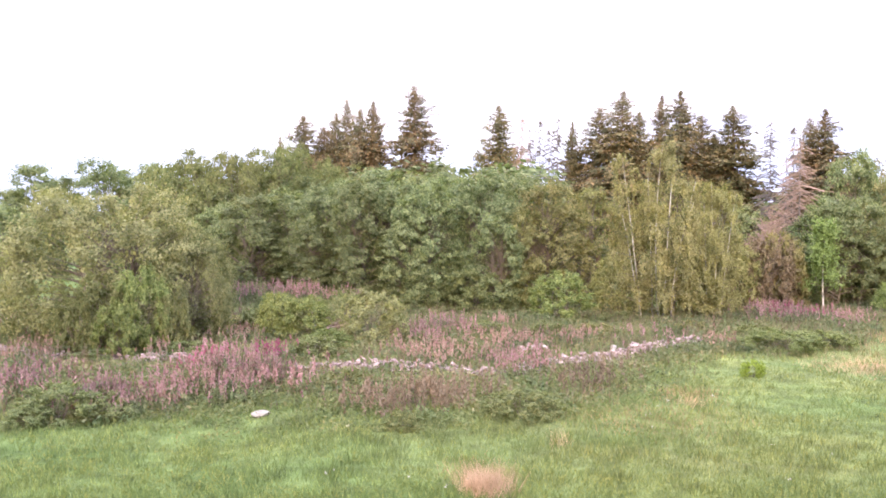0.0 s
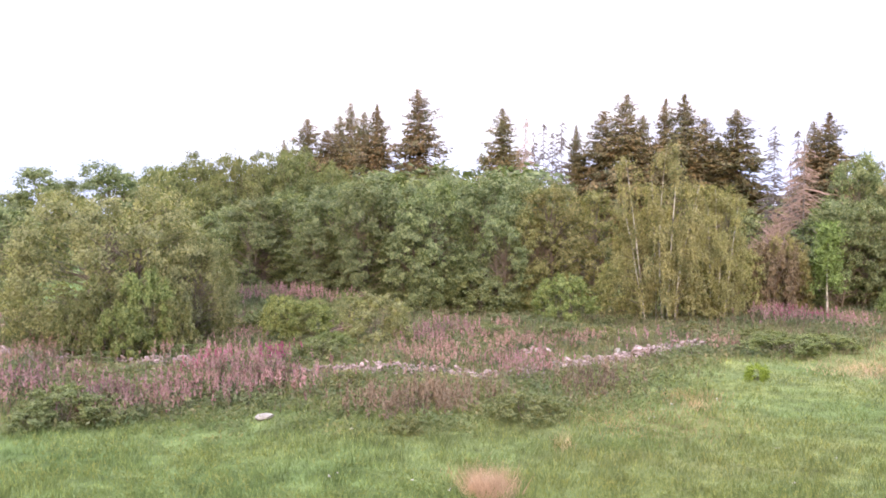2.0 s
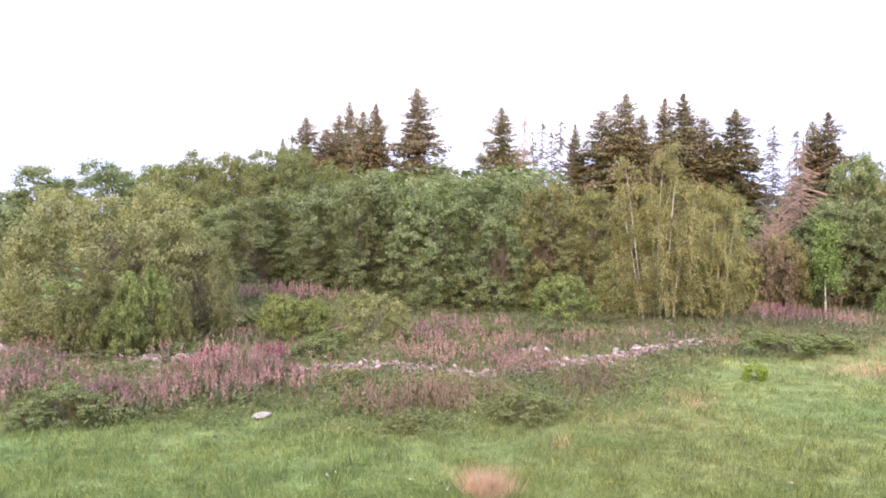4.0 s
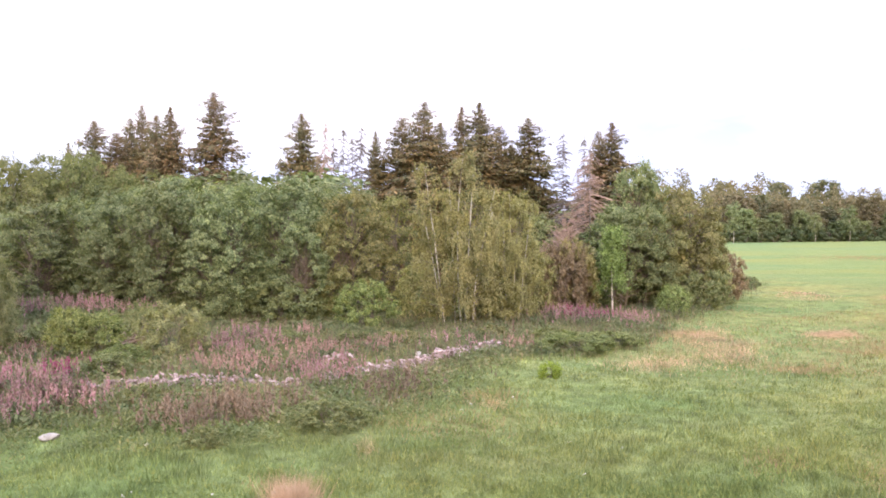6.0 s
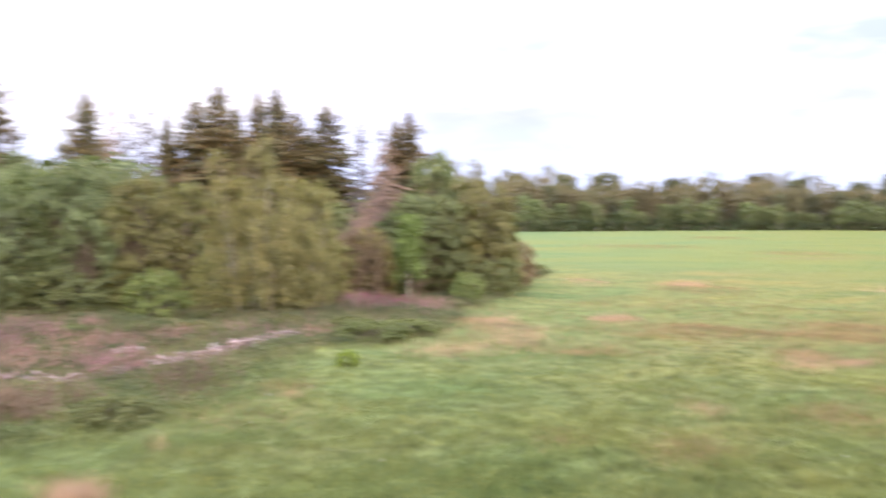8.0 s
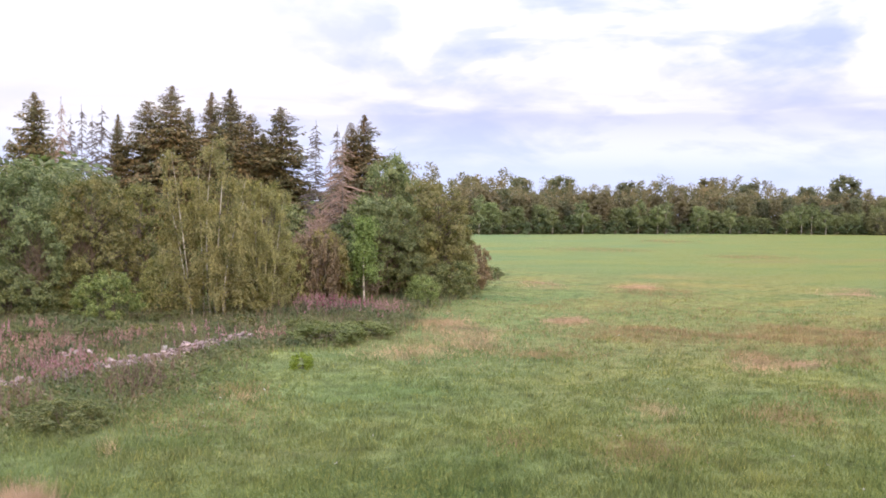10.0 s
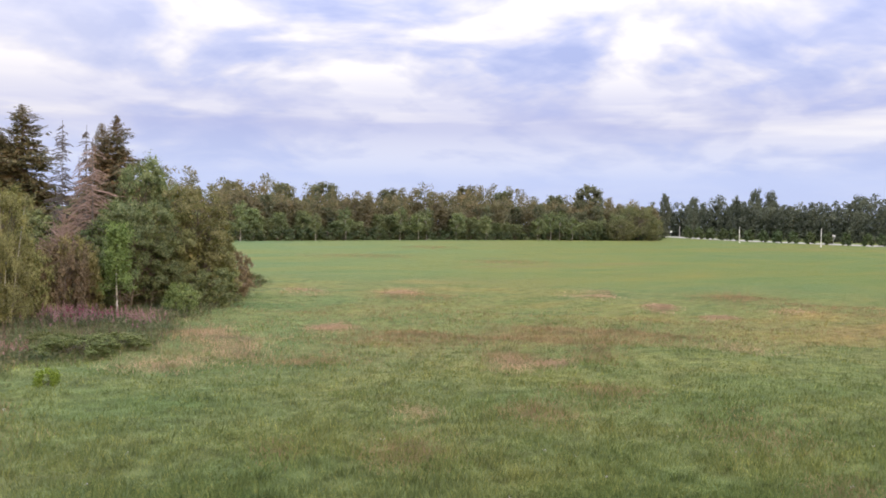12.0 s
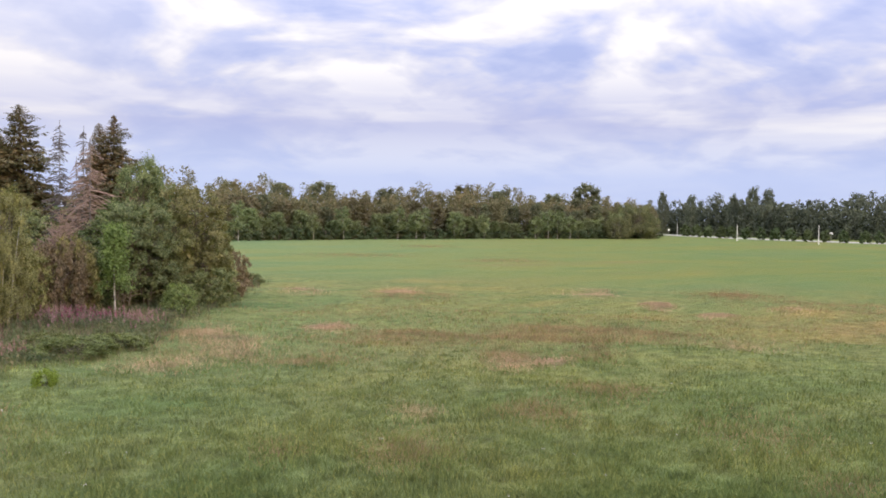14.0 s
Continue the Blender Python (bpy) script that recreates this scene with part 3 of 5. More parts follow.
def dead_conifer(seed, boughs=120, droop=0.3, twigs=5, thick=1.0):
    """A dead spruce: a bare stem with long drooping boughs and short twigs."""
    rng = np.random.default_rng(seed)
    n = boughs
    zz = np.sort(rng.uniform(0.16, 0.97, n))
    a = rng.uniform(0, 6.28, n)
    ln = 0.5 * (1.02 - zz) ** 0.6 * np.where(rng.uniform(0, 1, n) < 0.7, rng.uniform(0.7, 1.05, n), rng.uniform(0.2, 0.6, n))
    p0 = np.stack([0 * a, 0 * a, zz], 1)
    p2 = np.stack([ln * np.cos(a), ln * np.sin(a), zz - ln * droop * rng.uniform(0.3, 0.9, n)], 1)
    p1 = (p0 + p2) / 2 + np.array([0, 0, 0.010])
    main = limb_quads(p0, p1, p2, thick * 0.0030 * (1.35 - zz), np.full(n, 0.0020 * thick), 3, 3)
    b = np.repeat(np.arange(n), twigs)
    t = rng.uniform(0.3, 1, len(b))[:, None]
    q0 = (1 - t) ** 2 * p0[b] + 2 * t * (1 - t) * p1[b] + t ** 2 * p2[b]
    w = rng.normal(0, 1, (len(b), 3)) * np.array([0.06, 0.06, 0.004]) * (ln[b] / 0.3)[:, None] + np.array([0, 0, -0.010])
    tw = limb_quads(q0, q0 + w * 0.5 + np.array([0, 0, 0.002]), q0 + w, np.full(len(b), 0.0014 * thick), np.full(len(b), 0.0008 * thick), 2, 3)
    trunk = limb_quads([[0, 0, -0.01]], [[0.006, 0.0, 0.5]], [[0, 0, 1.0]], [0.0150], [0.0042], 8, 7)
    return mesh_of("trunk", *trunk, True), mesh_of("branchwork", *joined(main, tw), True)


def bare_bush(seed, limbs=44, twigs=11):
    """A dead leafless bush, one metre high and wide."""
    rng = np.random.default_rng(seed)
    a, e = rng.uniform(0, 6.28, limbs), rng.uniform(0.05, 0.5, limbs)
    p2 = np.stack([e * np.cos(a), e * np.sin(a), rng.uniform(0.55, 1.0, limbs) * (1 - 0.5 * e)], 1)
    p0 = np.stack([0.05 * np.cos(a), 0.05 * np.sin(a), 0 * a], 1)
    p1 = p2 * np.array([0.45, 0.45, 0.6])
    main = limb_quads(p0, p1, p2, rng.uniform(0.006, 0.012, limbs), np.full(limbs, 0.0022), 5, 5)
    b = np.repeat(np.arange(limbs), twigs)
    t = rng.uniform(0.35, 1, len(b))[:, None]
    q0 = (1 - t) ** 2 * p0[b] + 2 * t * (1 - t) * p1[b] + t ** 2 * p2[b]
    w = unit(rng.normal(0, 1, (len(b), 3)) * np.array([1, 1, 0.5]) + np.array([0, 0, 0.75])) * rng.uniform(0.07, 0.22, (len(b), 1))
    tw = limb_quads(q0, q0 + w * 0.5, q0 + w * np.array([1.2, 1.2, 0.85]), np.full(len(b), 0.0042), np.full(len(b), 0.0014), 2, 3)
    return mesh_of("stems", *main, True), mesh_of("twigs", *tw, True)


def birch(seed, tall, wide, tops, limbs, strands, per, hang, thick=0.085, skirt=0.14, clear=0.0, leaf=0.056):
    """A birch, modelled at its true size and scaled to one metre high and wide: white stems, arching limbs, hanging strands of small leaves.
    tops: where each stem ends, x, y and height as shares of the tree's half width and height."""
    rng = np.random.default_rng(seed)
    end = np.array(tops, float) * np.array([wide / 2, wide / 2, tall])
    n = len(end)
    p0 = np.stack([end[:, 0] * 0.42, end[:, 1] * 0.42, np.zeros(n) - 0.1], 1)
    p1 = np.stack([end[:, 0] * 0.62 + rng.normal(0, 0.28, n), end[:, 1] * 0.62 + rng.normal(0, 0.28, n), end[:, 2] * 0.5], 1)
    trunk = limb_quads(p0, p1, end, np.full(n, thick), np.full(n, thick * 0.22), 10, 8)
    st = np.repeat(np.arange(n), limbs)
    m = len(st)
    t = rng.uniform(skirt, 1.0, m)[:, None] ** 0.85
    q0 = (1 - t) ** 2 * p0[st] + 2 * t * (1 - t) * p1[st] + t ** 2 * end[st]
    reach = (wide * (0.06 + 0.19 * (1 - t[:, 0])) * rng.uniform(0.5, 1.15, m)) * (1.0 if n > 1 else 1.45)
    away = np.arctan2(end[st, 1], end[st, 0]) * (n > 1)
    a = np.where(rng.uniform(0, 1, m) < (0.3 if n > 1 else 0.0), away + rng.normal(0, 0.8, m), rng.uniform(0, 6.283, m))
    d = np.stack([np.cos(a), np.sin(a), 0 * a], 1) * reach[:, None]
    lift = reach * rng.uniform(0.25, 0.75, m)
    q1 = q0 + d * 0.55 + np.stack([0 * a, 0 * a, lift], 1)
    q2 = q0 + d + np.stack([0 * a, 0 * a, lift * 0.55], 1)
    wood = limb_quads(q0, q1, q2, np.full(m, 0.024), np.full(m, 0.007), 4, 4)
    # leaves along the limbs
    b = np.repeat(np.arange(m), per * 4)
    u = rng.uniform(0.2, 1.05, len(b))[:, None]
    near = (1 - u) ** 2 * q0[b] + 2 * u * (1 - u) * q1[b] + u ** 2 * q2[b] + rng.normal(0, 1, (len(b), 3)) * np.array([0.26, 0.26, 0.19])
    # strands that hang from their outer halves
    k = np.repeat(np.arange(m), strands)
    u = rng.uniform(0.35, 1.0, len(k))[:, None]
    top = (1 - u) ** 2 * q0[k] + 2 * u * (1 - u) * q1[k] + u ** 2 * q2[k]
    length = np.minimum(hang * rng.uniform(0.35, 1.25, len(k)), np.maximum(top[:, 2] - clear - 0.15, 0.1))
    c = np.repeat(np.arange(len(k)), per)
    w = rng.uniform(0, 1, len(c))
    low = top[c] + (d[k] / reach[k][:, None])[c] * (0.22 * np.sqrt(w))[:, None] - np.stack([0 * w, 0 * w, w * length[c]], 1)
    low = low + rng.normal(0, 1, (len(c), 3)) * (0.085 - 0.045 * w)[:, None]
    at = np.concatenate([near, low])
    at[:, 2] = np.maximum(at[:, 2], 0.1)
    out = unit(at * np.array([1, 1, 0.0]) + np.array([0, 0, 0.35 * wide / 4]))
    nrm = unit(out + rng.normal(0, 0.6, at.shape))
    ln = leaf * rng.uniform(0.65, 1.35, len(at))
    v, f = leaf_quads(at, nrm, rng.normal(0, 0.35, at.shape) + np.array([0, 0, -1.0]), ln, ln * 0.6)
    size = np.array([wide, wide, tall])
    return mesh_of("stems", trunk[0] / size, trunk[1], True), mesh_of("limbs", wood[0] / size, wood[1], True), mesh_of("crown", v / size, f)


def inside(poly, x, y):
    hit = np.zeros(len(x), bool)
    for (x0, y0), (x1, y1) in zip(poly, poly[1:] + poly[:1]):
        cross = ((y0 > y) != (y1 > y)) & (x < (x1 - x0) * (y - y0) / (y1 - y0 + 1e-12) + x0)
        hit ^= cross
    return hit


def in_ellipse(rng, n, cx, cy, rx, ry, turn=0.0):
    a, r = rng.uniform(0, 6.283, n), np.sqrt(rng.uniform(0, 1, n)) * (1 + 0.32 * rng.normal(0, 1, n).clip(-1.8, 1.8))
    u, v = rx * r * np.cos(a), ry * r * np.sin(a)
    c, s = math.cos(radians(turn)), math.sin(radians(turn))
    return cx + u * c - v * s, cy + u * s + v * c


def blade_tris(rng, x, y, height, width, lean=0.35):
    n = len(x)
    z = ground_z(x, y)
    a = rng.uniform(0, 6.283, n)
    side = np.stack([np.cos(a), np.sin(a), 0 * a], 1) * width[:, None] * 0.5
    foot = np.stack([x, y, z - 0.02], 1)
    b = rng.uniform(0, 6.283, n)
    tip = foot + np.stack([np.cos(b) * lean * height, np.sin(b) * lean * height, height], 1) * rng.uniform(0.6, 1.2, (n, 1))
    v = np.stack([foot - side, foot + side, tip], 1).reshape(-1, 3)
    return v, np.arange(n * 3).reshape(-1, 3)


def stuff(name, verts, faces, material, label, category):
    ob = new(name, mesh_of(name, verts, faces))
    ob.data.materials.append(material)
    return tagged(ob, label, category, "", "stuff")


# ---- ground, road ----
def build_ground():
    rings = np.concatenate([np.linspace(0.02, 14, 8), np.geomspace(16, 160, 90), np.geomspace(175, 4600, 26)])
    ang = np.linspace(0, 2 * np.pi, 241)[:-1]
    r, a = np.meshgrid(rings, ang, indexing="ij")
    x, y = r * np.sin(a) + 0.37, r * np.cos(a) + 0.21
    v = np.stack([x, y, ground_z(x, y)], -1).reshape(-1, 3)
    n, k = len(rings), len(ang)
    i, j = np.meshgrid(np.arange(n - 1), np.arange(k), indexing="ij")
    q = np.stack([i * k + j, (i + 1) * k + j, (i + 1) * k + (j + 1) % k, i * k + (j + 1) % k], -1).reshape(-1, 4)
    me = mesh_of("ground", v, q[:, ::-1], True)
    ob = new("ground", me)
    me.materials.append(GROUND)
    tagged(ob, "wide green meadow with yellowish and brown patches", "ground", "", "structure")


build_ground()


def strip(name, pts, width, z, thick, material, label, category):
    """A road or verge: a slab along a bent line."""
    bm = bmesh.new()
    p = [Vector((x, y, 0)) for x, y in pts]
    rows = []
    for i, q in enumerate(p):
        d = (p[min(i + 1, len(p) - 1)] - p[max(i - 1, 0)]).normalized()
        s = Vector((-d.y, d.x, 0)) * width / 2
        rows.append([bm.verts.new(q + e + Vector((0, 0, h))) for e, h in ((s * 1.15, z - thick), (s, z), (-s, z), (-s * 1.15, z - thick))])
    for a, b in zip(rows, rows[1:]):
        for i in range(3):
            bm.faces.new((a[i], a[i + 1], b[i + 1], b[i]))
    for r in (rows[0], rows[-1]):
        bm.faces.new(r)
    bmesh.ops.recalc_face_normals(bm, faces=bm.faces)
    me = bpy.data.meshes.new(name)
    bm.to_mesh(me)
    bm.free()
    me.materials.append(material)
    return tagged(new(name, me), label, category, "", "structure")


ROAD = [(513.8, 391.3), (440.9, 298.5), (398.8, 239.6), (380.5, 202.3), (362.1, 165.9), (373.1, 107.5)]
strip("road_verge", ROAD, 16.0, 0.10, 0.3, GRAVEL, "pale gravelly verge along the road", "verge")
strip("road", ROAD, 9.0, 0.20, 0.25, ASPHALT, "pale asphalt road beyond the meadow", "road")

# ---- the copse: alders, willows, birches, spruces ----
alders = [Kind("alder_tree", zip(("trunk", "crown"), broadleaf(10 + i, 440, 27000, 0.0082, 0.02, 0.58, 0.50, 0.033, 5, 0.66, 0, 0.50, 0.25, 0.55, 0.4, 0.125, 1.0, 0.7, 24, 0.42), (BARK, ALDER)),
               "dense grey alder with dull green leaves", "tree", "alders of the copse") for i in range(4)]
olives = [Kind("alder_tree", zip(("trunk", "crown"), broadleaf(20 + i, 360, 22000, 0.0080, 0.03, 0.45, 0.5, 0.033, 6, 0.6, 0, 0.6, 0.25, 0.5, 0.5, 0.12, 1.0, 0.6, 22, 0.45), (BARK, ALDER_OLIVE)),
               "alder with olive brown leaves and open crown", "tree", "alders of the copse") for i in range(2)]
yellows = [Kind("broadleaf_tree", zip(("trunk", "crown"), broadleaf(30 + i, 260, 13000, 0.0092, 0.06, 0.45, 0.5, 0.038, 4, 0.64, 0, 0.6, 0.25, 0.4, 0.5, 0.10, 1.0, 0.5, 38, 0.6), (BARK, YELLOW_GREEN)),
                "light yellowish green tree behind the alders", "tree", "trees behind the alders") for i in range(3)]
backs = [Kind("broadleaf_tree", zip(("trunk", "crown"), broadleaf(46 + i, 110, 3200, 0.021, 0.05, 0.5, 0.5, 0.055, 2, 0.65, 0, 0.6, 0.2, 0.2, 0.2, 0.14, 1.0, 0.7), (BARK, ALDER)),
              "green broadleaf tree deep in the copse", "tree", "trees behind the alders") for i in range(2)]
greens = [Kind("broadleaf_tree", zip(("trunk", "crown"), broadleaf(40 + i, 260, 18000, 0.0085, 0.10, 0.6, 0.6, 0.036, 3, 0.64, 0, 0.5, 0.25, 0.45, 0.5, 0.12, 1.0, 0.6, 20, 0.45), (BARK, ALDER)),
               "slender green broadleaf tree at the copse edge", "tree", "trees of the copse edge") for i in range(2)]
willows = [Kind("willow_bush", zip(("trunk", "crown"), broadleaf(50 + i, 1000, 62000, 0.0100, 0.02, 0.30, 0.46, 0.042, 9, 0.42, 0.0, 1.4, 0.25, 0.6, 0.2, 0.15, 0.6, 0.7, 60, 0.5, 0.8), (BARK, WILLOW)),
                "large rounded grey-green willow bush", "bush", "willow bushes") for i in range(2)]
shrubs = {}
for key, mat, text in (("lime", LIME, "small bright yellowish green bush in the meadow"), ("green", SHRUB, "low dark green leafy shrub"), ("bright", BRIGHT, "fresh bright green leafy shrub"), ("yellow", YELLOW_GREEN, "small yellowish green leafy shrub"),
                       ("grey", PALE_WILLOW, "pale grey-green willow shrub"), ("rusty", RUSTY, "reddish brown withering shrub"), ("olive", ALDER_OLIVE, "dense olive green leafy shrub")):
    shrubs[key] = Kind("shrub", zip(("trunk", "crown"), broadleaf(60 + len(shrubs), 200, 7500, 0.0215, 0.01, 0.34, 0.5, 0.056, 4, 0.5, 0, 1.2, 0.25, 0.35, 0.25, 0.15, 0.5, 0.5, 30, 0.6), (BARK, mat)), text, "shrub", "shrubs of the rough ground")
spruces = [Kind("spruce_tree", zip(("trunk", "needles"), spruce(70 + i, 520 + 30 * i, 17.0, 5.6, 0.74 + 0.05 * i, 0.32 + 0.03 * i, 0.12 + 0.03 * i), (SPRUCE_BARK, SPRUCE)),
                "tall dark spruce with hanging boughs", "tree", "spruces of the copse") for i in range(4)]
brown_dead = [Kind("dead_spruce", zip(("trunk", "branchwork"), dead_conifer(80 + i, 150, 0.45, 7, 1.25), (GREY_DEAD, DEAD_BARK)),
                   "dead spruce with bare pinkish brown boughs", "tree", "dead spruces") for i in range(2)]
grey_dead = [Kind("dead_spruce", zip(("trunk", "branchwork"), dead_conifer(85 + i, 150, 0.15, 7, 1.6), (GREY_DEAD, GREY_DEAD)),
                  "dead spruce with thin grey bare boughs", "tree", "dead spruces") for i in range(2)]
big_birch = Kind("birch_tree", zip(("trunk", "branchwork", "crown"),
                                   birch(90, 11.2, 8.8, [(-0.08, 0.0, 1.0), (-0.40, 0.12, 0.88), (0.42, -0.2, 0.84), (0.22, 0.5, 0.92), (-0.28, -0.45, 0.78), (0.72, 0.1, 0.70), (-0.66, 0.0, 0.66)], 26, 6, 30, 1.2, 0.06, 0.04), (BIRCH_BARK, BARK, BIRCH)),
                 "weeping birch with white stems and olive leaves", "tree", "birches")
young_birch = Kind("birch_tree", zip(("trunk", "branchwork", "crown"), birch(91, 6.0, 2.3, [(0.1, 0.0, 1.0)], 60, 3, 20, 0.5, 0.05, 0.2, 0.6), (BIRCH_BARK, BARK, YOUNG)),
                   "slim young birch with a white stem", "tree", "birches")
dry_bush = Kind("dead_bush", zip(("trunk", "branchwork"), bare_bush(95), (DEAD_BARK, DEAD_BARK)), "leafless dead bush with pale brown twigs", "bush", "dead bushes")

BEDS = {"alder": alders, "olive": olives, "yellow": yellows, "tree": greens, "back": backs, "willow": willows, "spruce": spruces, "brown_dead": brown_dead, "grey_dead": grey_dead,
        "big_birch": [big_birch], "young_birch": [young_birch], "dry_bush": [dry_bush]}
BEDS.update({key + "_shrub": [k] for key, k in shrubs.items()})
count = 0


def plant(kind, rows):
    """Rows: x, y, height, width in metres."""
    global count
    for x, y, h, w in rows:
        ks = BEDS[kind]
        ks[count % len(ks)].put(x, y, h, w, (count * 137.5) % 360)
        count += 1


plant("alder", [(-17.1, 74.0, 6.9, 4.9), (-13.7, 68.6, 7.3, 4.6), (-11.3, 72.1, 7.8, 5.1), (-8.1, 68.5, 8.3, 4.6), (-5.7, 63.7, 7.9, 3.4), (-3.9, 66.9, 9.6, 5.2), (-1.2, 64.0, 8.4, 3.8), (0.7, 69.0, 9.1, 4.1), (2.6, 65.9, 9.5, 4.4), (4.9, 67.8, 8.8, 3.9), (3.5, 62.4, 6.2, 3.0), (-2.5, 62.5, 5.9, 3.1), (-8.8, 64.9, 5.2, 3.3), (-18.0, 82.1, 8.2, 7.5), (-14.1, 81.8, 8.5, 7.4), (-10.2, 78.3, 9.1, 7.0), (-6.4, 76.7, 9.5, 6.8), (-2.8, 77.0, 9.4, 6.8), (0.9, 77.0, 9.5, 6.8), (4.5, 76.9, 9.5, 6.8), (7.5, 74.6, 9.4, 6.2), (-40.6, 96.8, 11.1, 7.0), (-42.1, 90.7, 8.3, 6.2), (-35.1, 99, 11.7, 6.5), (-33.1, 104.9, 11.5, 6.8), (-44.7, 89.5, 8.5, 6.6), (-27.5, 60, 6.7, 3.8)])
plant("back", [(1.7, 82, 10.3, 9.2), (-4.9, 84.9, 10.3, 9.6), (6.2, 85.8, 10.4, 9.7), (-30.2, 114.1, 10.2, 10.5), (-23.1, 113.7, 10.5, 10.3), (0.4, 112, 9.4, 9.9), (7.9, 109.7, 9.4, 9.8), (13.3, 111.2, 9.1, 9.9), (18.2, 108.5, 9.4, 9.8), (23.7, 109.5, 9.2, 9.9), (28.3, 106.3, 9, 9.8), (32.7, 102.9, 8.8, 9.6), (35.6, 99.8, 8.5, 9.4), (38.8, 96.5, 9, 9.2)])
plant("olive", [(7.4, 64.6, 8.6, 4.8), (9.9, 67.3, 8.3, 4.4), (5.8, 63.7, 6.9, 3.4), (32.9, 68.5, 9.0, 5.8), (30.5, 67.4, 7.3, 4.8), (34.9, 68.6, 6.6, 3.6), (17.4, 61.6, 8.4, 3.8), (17.7, 69.8, 8.8, 5.4)])
plant("yellow", [(-22.4, 85.1, 11.7, 5.2), (-20.1, 87.7, 12.1, 5.1), (-24.0, 82.6, 10.6, 4.6), (-16.9, 85.3, 11.8, 4.3), (-13.4, 83.9, 12.4, 5.6), (-9.8, 82.4, 11.1, 3.6), (-19.1, 77.7, 9.4, 4.3), (-14.7, 77.6, 9.4, 4.5), (-11.1, 78.2, 9.3, 4.2), (-25.4, 94.6, 11.8, 8.7), (-7.6, 91.7, 10.2, 6.5), (-18.3, 82.0, 11.4, 4.5), (-15.9, 80.4, 11.2, 3.9), (-12.9, 79.0, 11.8, 4.7), (-9.4, 77.4, 10.7, 3.0), (-6.5, 75.7, 10.0, 2.7)])
plant("tree", [(30.3, 70.8, 11.4, 3.6), (32.0, 72.2, 10.7, 2.8), (26.9, 65.7, 7.7, 4.0), (28.8, 66.0, 7.4, 3.8), (29.4, 71.2, 7.8, 5.9), (28.8, 73.6, 6.4, 4.2), (23.5, 76.5, 7.2, 4.3)])
plant("willow", [(-17, 48.1, 7.7, 10), (-12.9, 47.6, 5.6, 4.6)])
plant("spruce", [(-13.7, 94, 16.1, 7.9), (-16.8, 98.6, 14.3, 4.5), (-12, 96.3, 15.3, 7.4), (-11, 98.4, 16.9, 6.2), (-8.2, 94.6, 16.8, 7.2), (-6.7, 91.8, 17.3, 6.9), (-10.2, 101.5, 18.6, 4.5), (-2.8, 92, 18.9, 8.2), (5.5, 94.8, 17.3, 7.9), (12.8, 95.1, 15.8, 5.1), (15.1, 92.8, 16.9, 7.9), (16.9, 90.4, 18.1, 8.7), (21.3, 93.6, 18.2, 5.7), (21.6, 87.4, 18.0, 9.2), (24.7, 91.7, 16.0, 7.5), (26, 86.1, 16.4, 9.2), (26.1, 92.4, 14.4, 6.7), (31.8, 79.9, 15.4, 8.2), (31.4, 82.2, 14.9, 4.6), (19.4, 95, 16.8, 6.7)])
plant("brown_dead", [(26.9, 72.2, 12.5, 7.7), (27, 75.3, 11.3, 4.6), (7.5, 91.7, 16.5, 4.6)])
plant("grey_dead", [(9.2, 91.5, 15.7, 3.9), (10.8, 90.4, 15.7, 4.5), (10.2, 92.4, 14.9, 4), (26.5, 77.6, 14.3, 4.4), (28.2, 77, 14, 4.1), (8.5, 93.6, 15.1, 3.3)])
plant("big_birch", [(13.2, 58.6, 10.9, 8.6), (16.9, 60.2, 8.4, 5.6)])
plant("young_birch", [(24.9, 62.3, 5.9, 3.3)])
plant("dry_bush", [(22.4, 66.2, 7.8, 3.6), (19.2, 63.6, 5.6, 2.6), (-18.2, 49.7, 1.2, 2.8), (-5.6, 50.7, 1.2, 2.4)])
plant("bright_shrub", [(-13.6, 42.9, 4.0, 2.5), (-14.1, 41.7, 2.7, 2.3), (-8.4, 48.7, 2.4, 2.3), (-6.9, 48.3, 2.2, 2.5), (-5.3, 43.7, 1.0, 2.1), (6.6, 63.1, 1.1, 2.3), (7.1, 57.4, 3, 3.6), (28.2, 59.7, 2.3, 2.4), (6.4, 62.6, 1.7, 3), (-7.7, 56.5, 1.1, 2.7), (16.0, 45.0, 1.0, 3.7), (18.3, 46.0, 0.8, 3.2), (16.1, 49.6, 0.6, 2.2), (17.2, 47.6, 0.6, 2.6), (19.6, 47.4, 0.6, 2.4), (15.0, 47.2, 0.5, 2.0)])
plant("green_shrub", [(-11.8, 29.1, 1.3, 2.2), (-10.9, 29.9, 1.0, 2.1), (-12.4, 28.3, 0.7, 1.5), (2.5, 29.0, 0.9, 1.9), (1.8, 29.7, 0.7, 1.2), (3.3, 29.6, 0.5, 1.1), (-15.0, 42.6, 0.7, 4.0), (-12.9, 43.1, 0.6, 2.1), (-19.6, 49.1, 1.1, 2.8), (2.4, 50.0, 0.8, 2.7), (-5.7, 42.0, 1.0, 2.0), (-11.2, 41.8, 0.7, 1.8), (19.1, 64.1, 4, 3.2), (-1.3, 64, 3.2, 4.5), (2.3, 61.6, 2.9, 4.7), (-5.2, 68.6, 3.3, 5.7), (24.5, 69.9, 2.6, 3.9), (-15.3, 74.9, 3.1, 6.3), (-10.1, 71.7, 3.2, 5.6), (5, 64.7, 3.1, 3.8), (32.8, 64.1, 3.0, 3.6), (31.1, 63.8, 2.5, 2.5)])
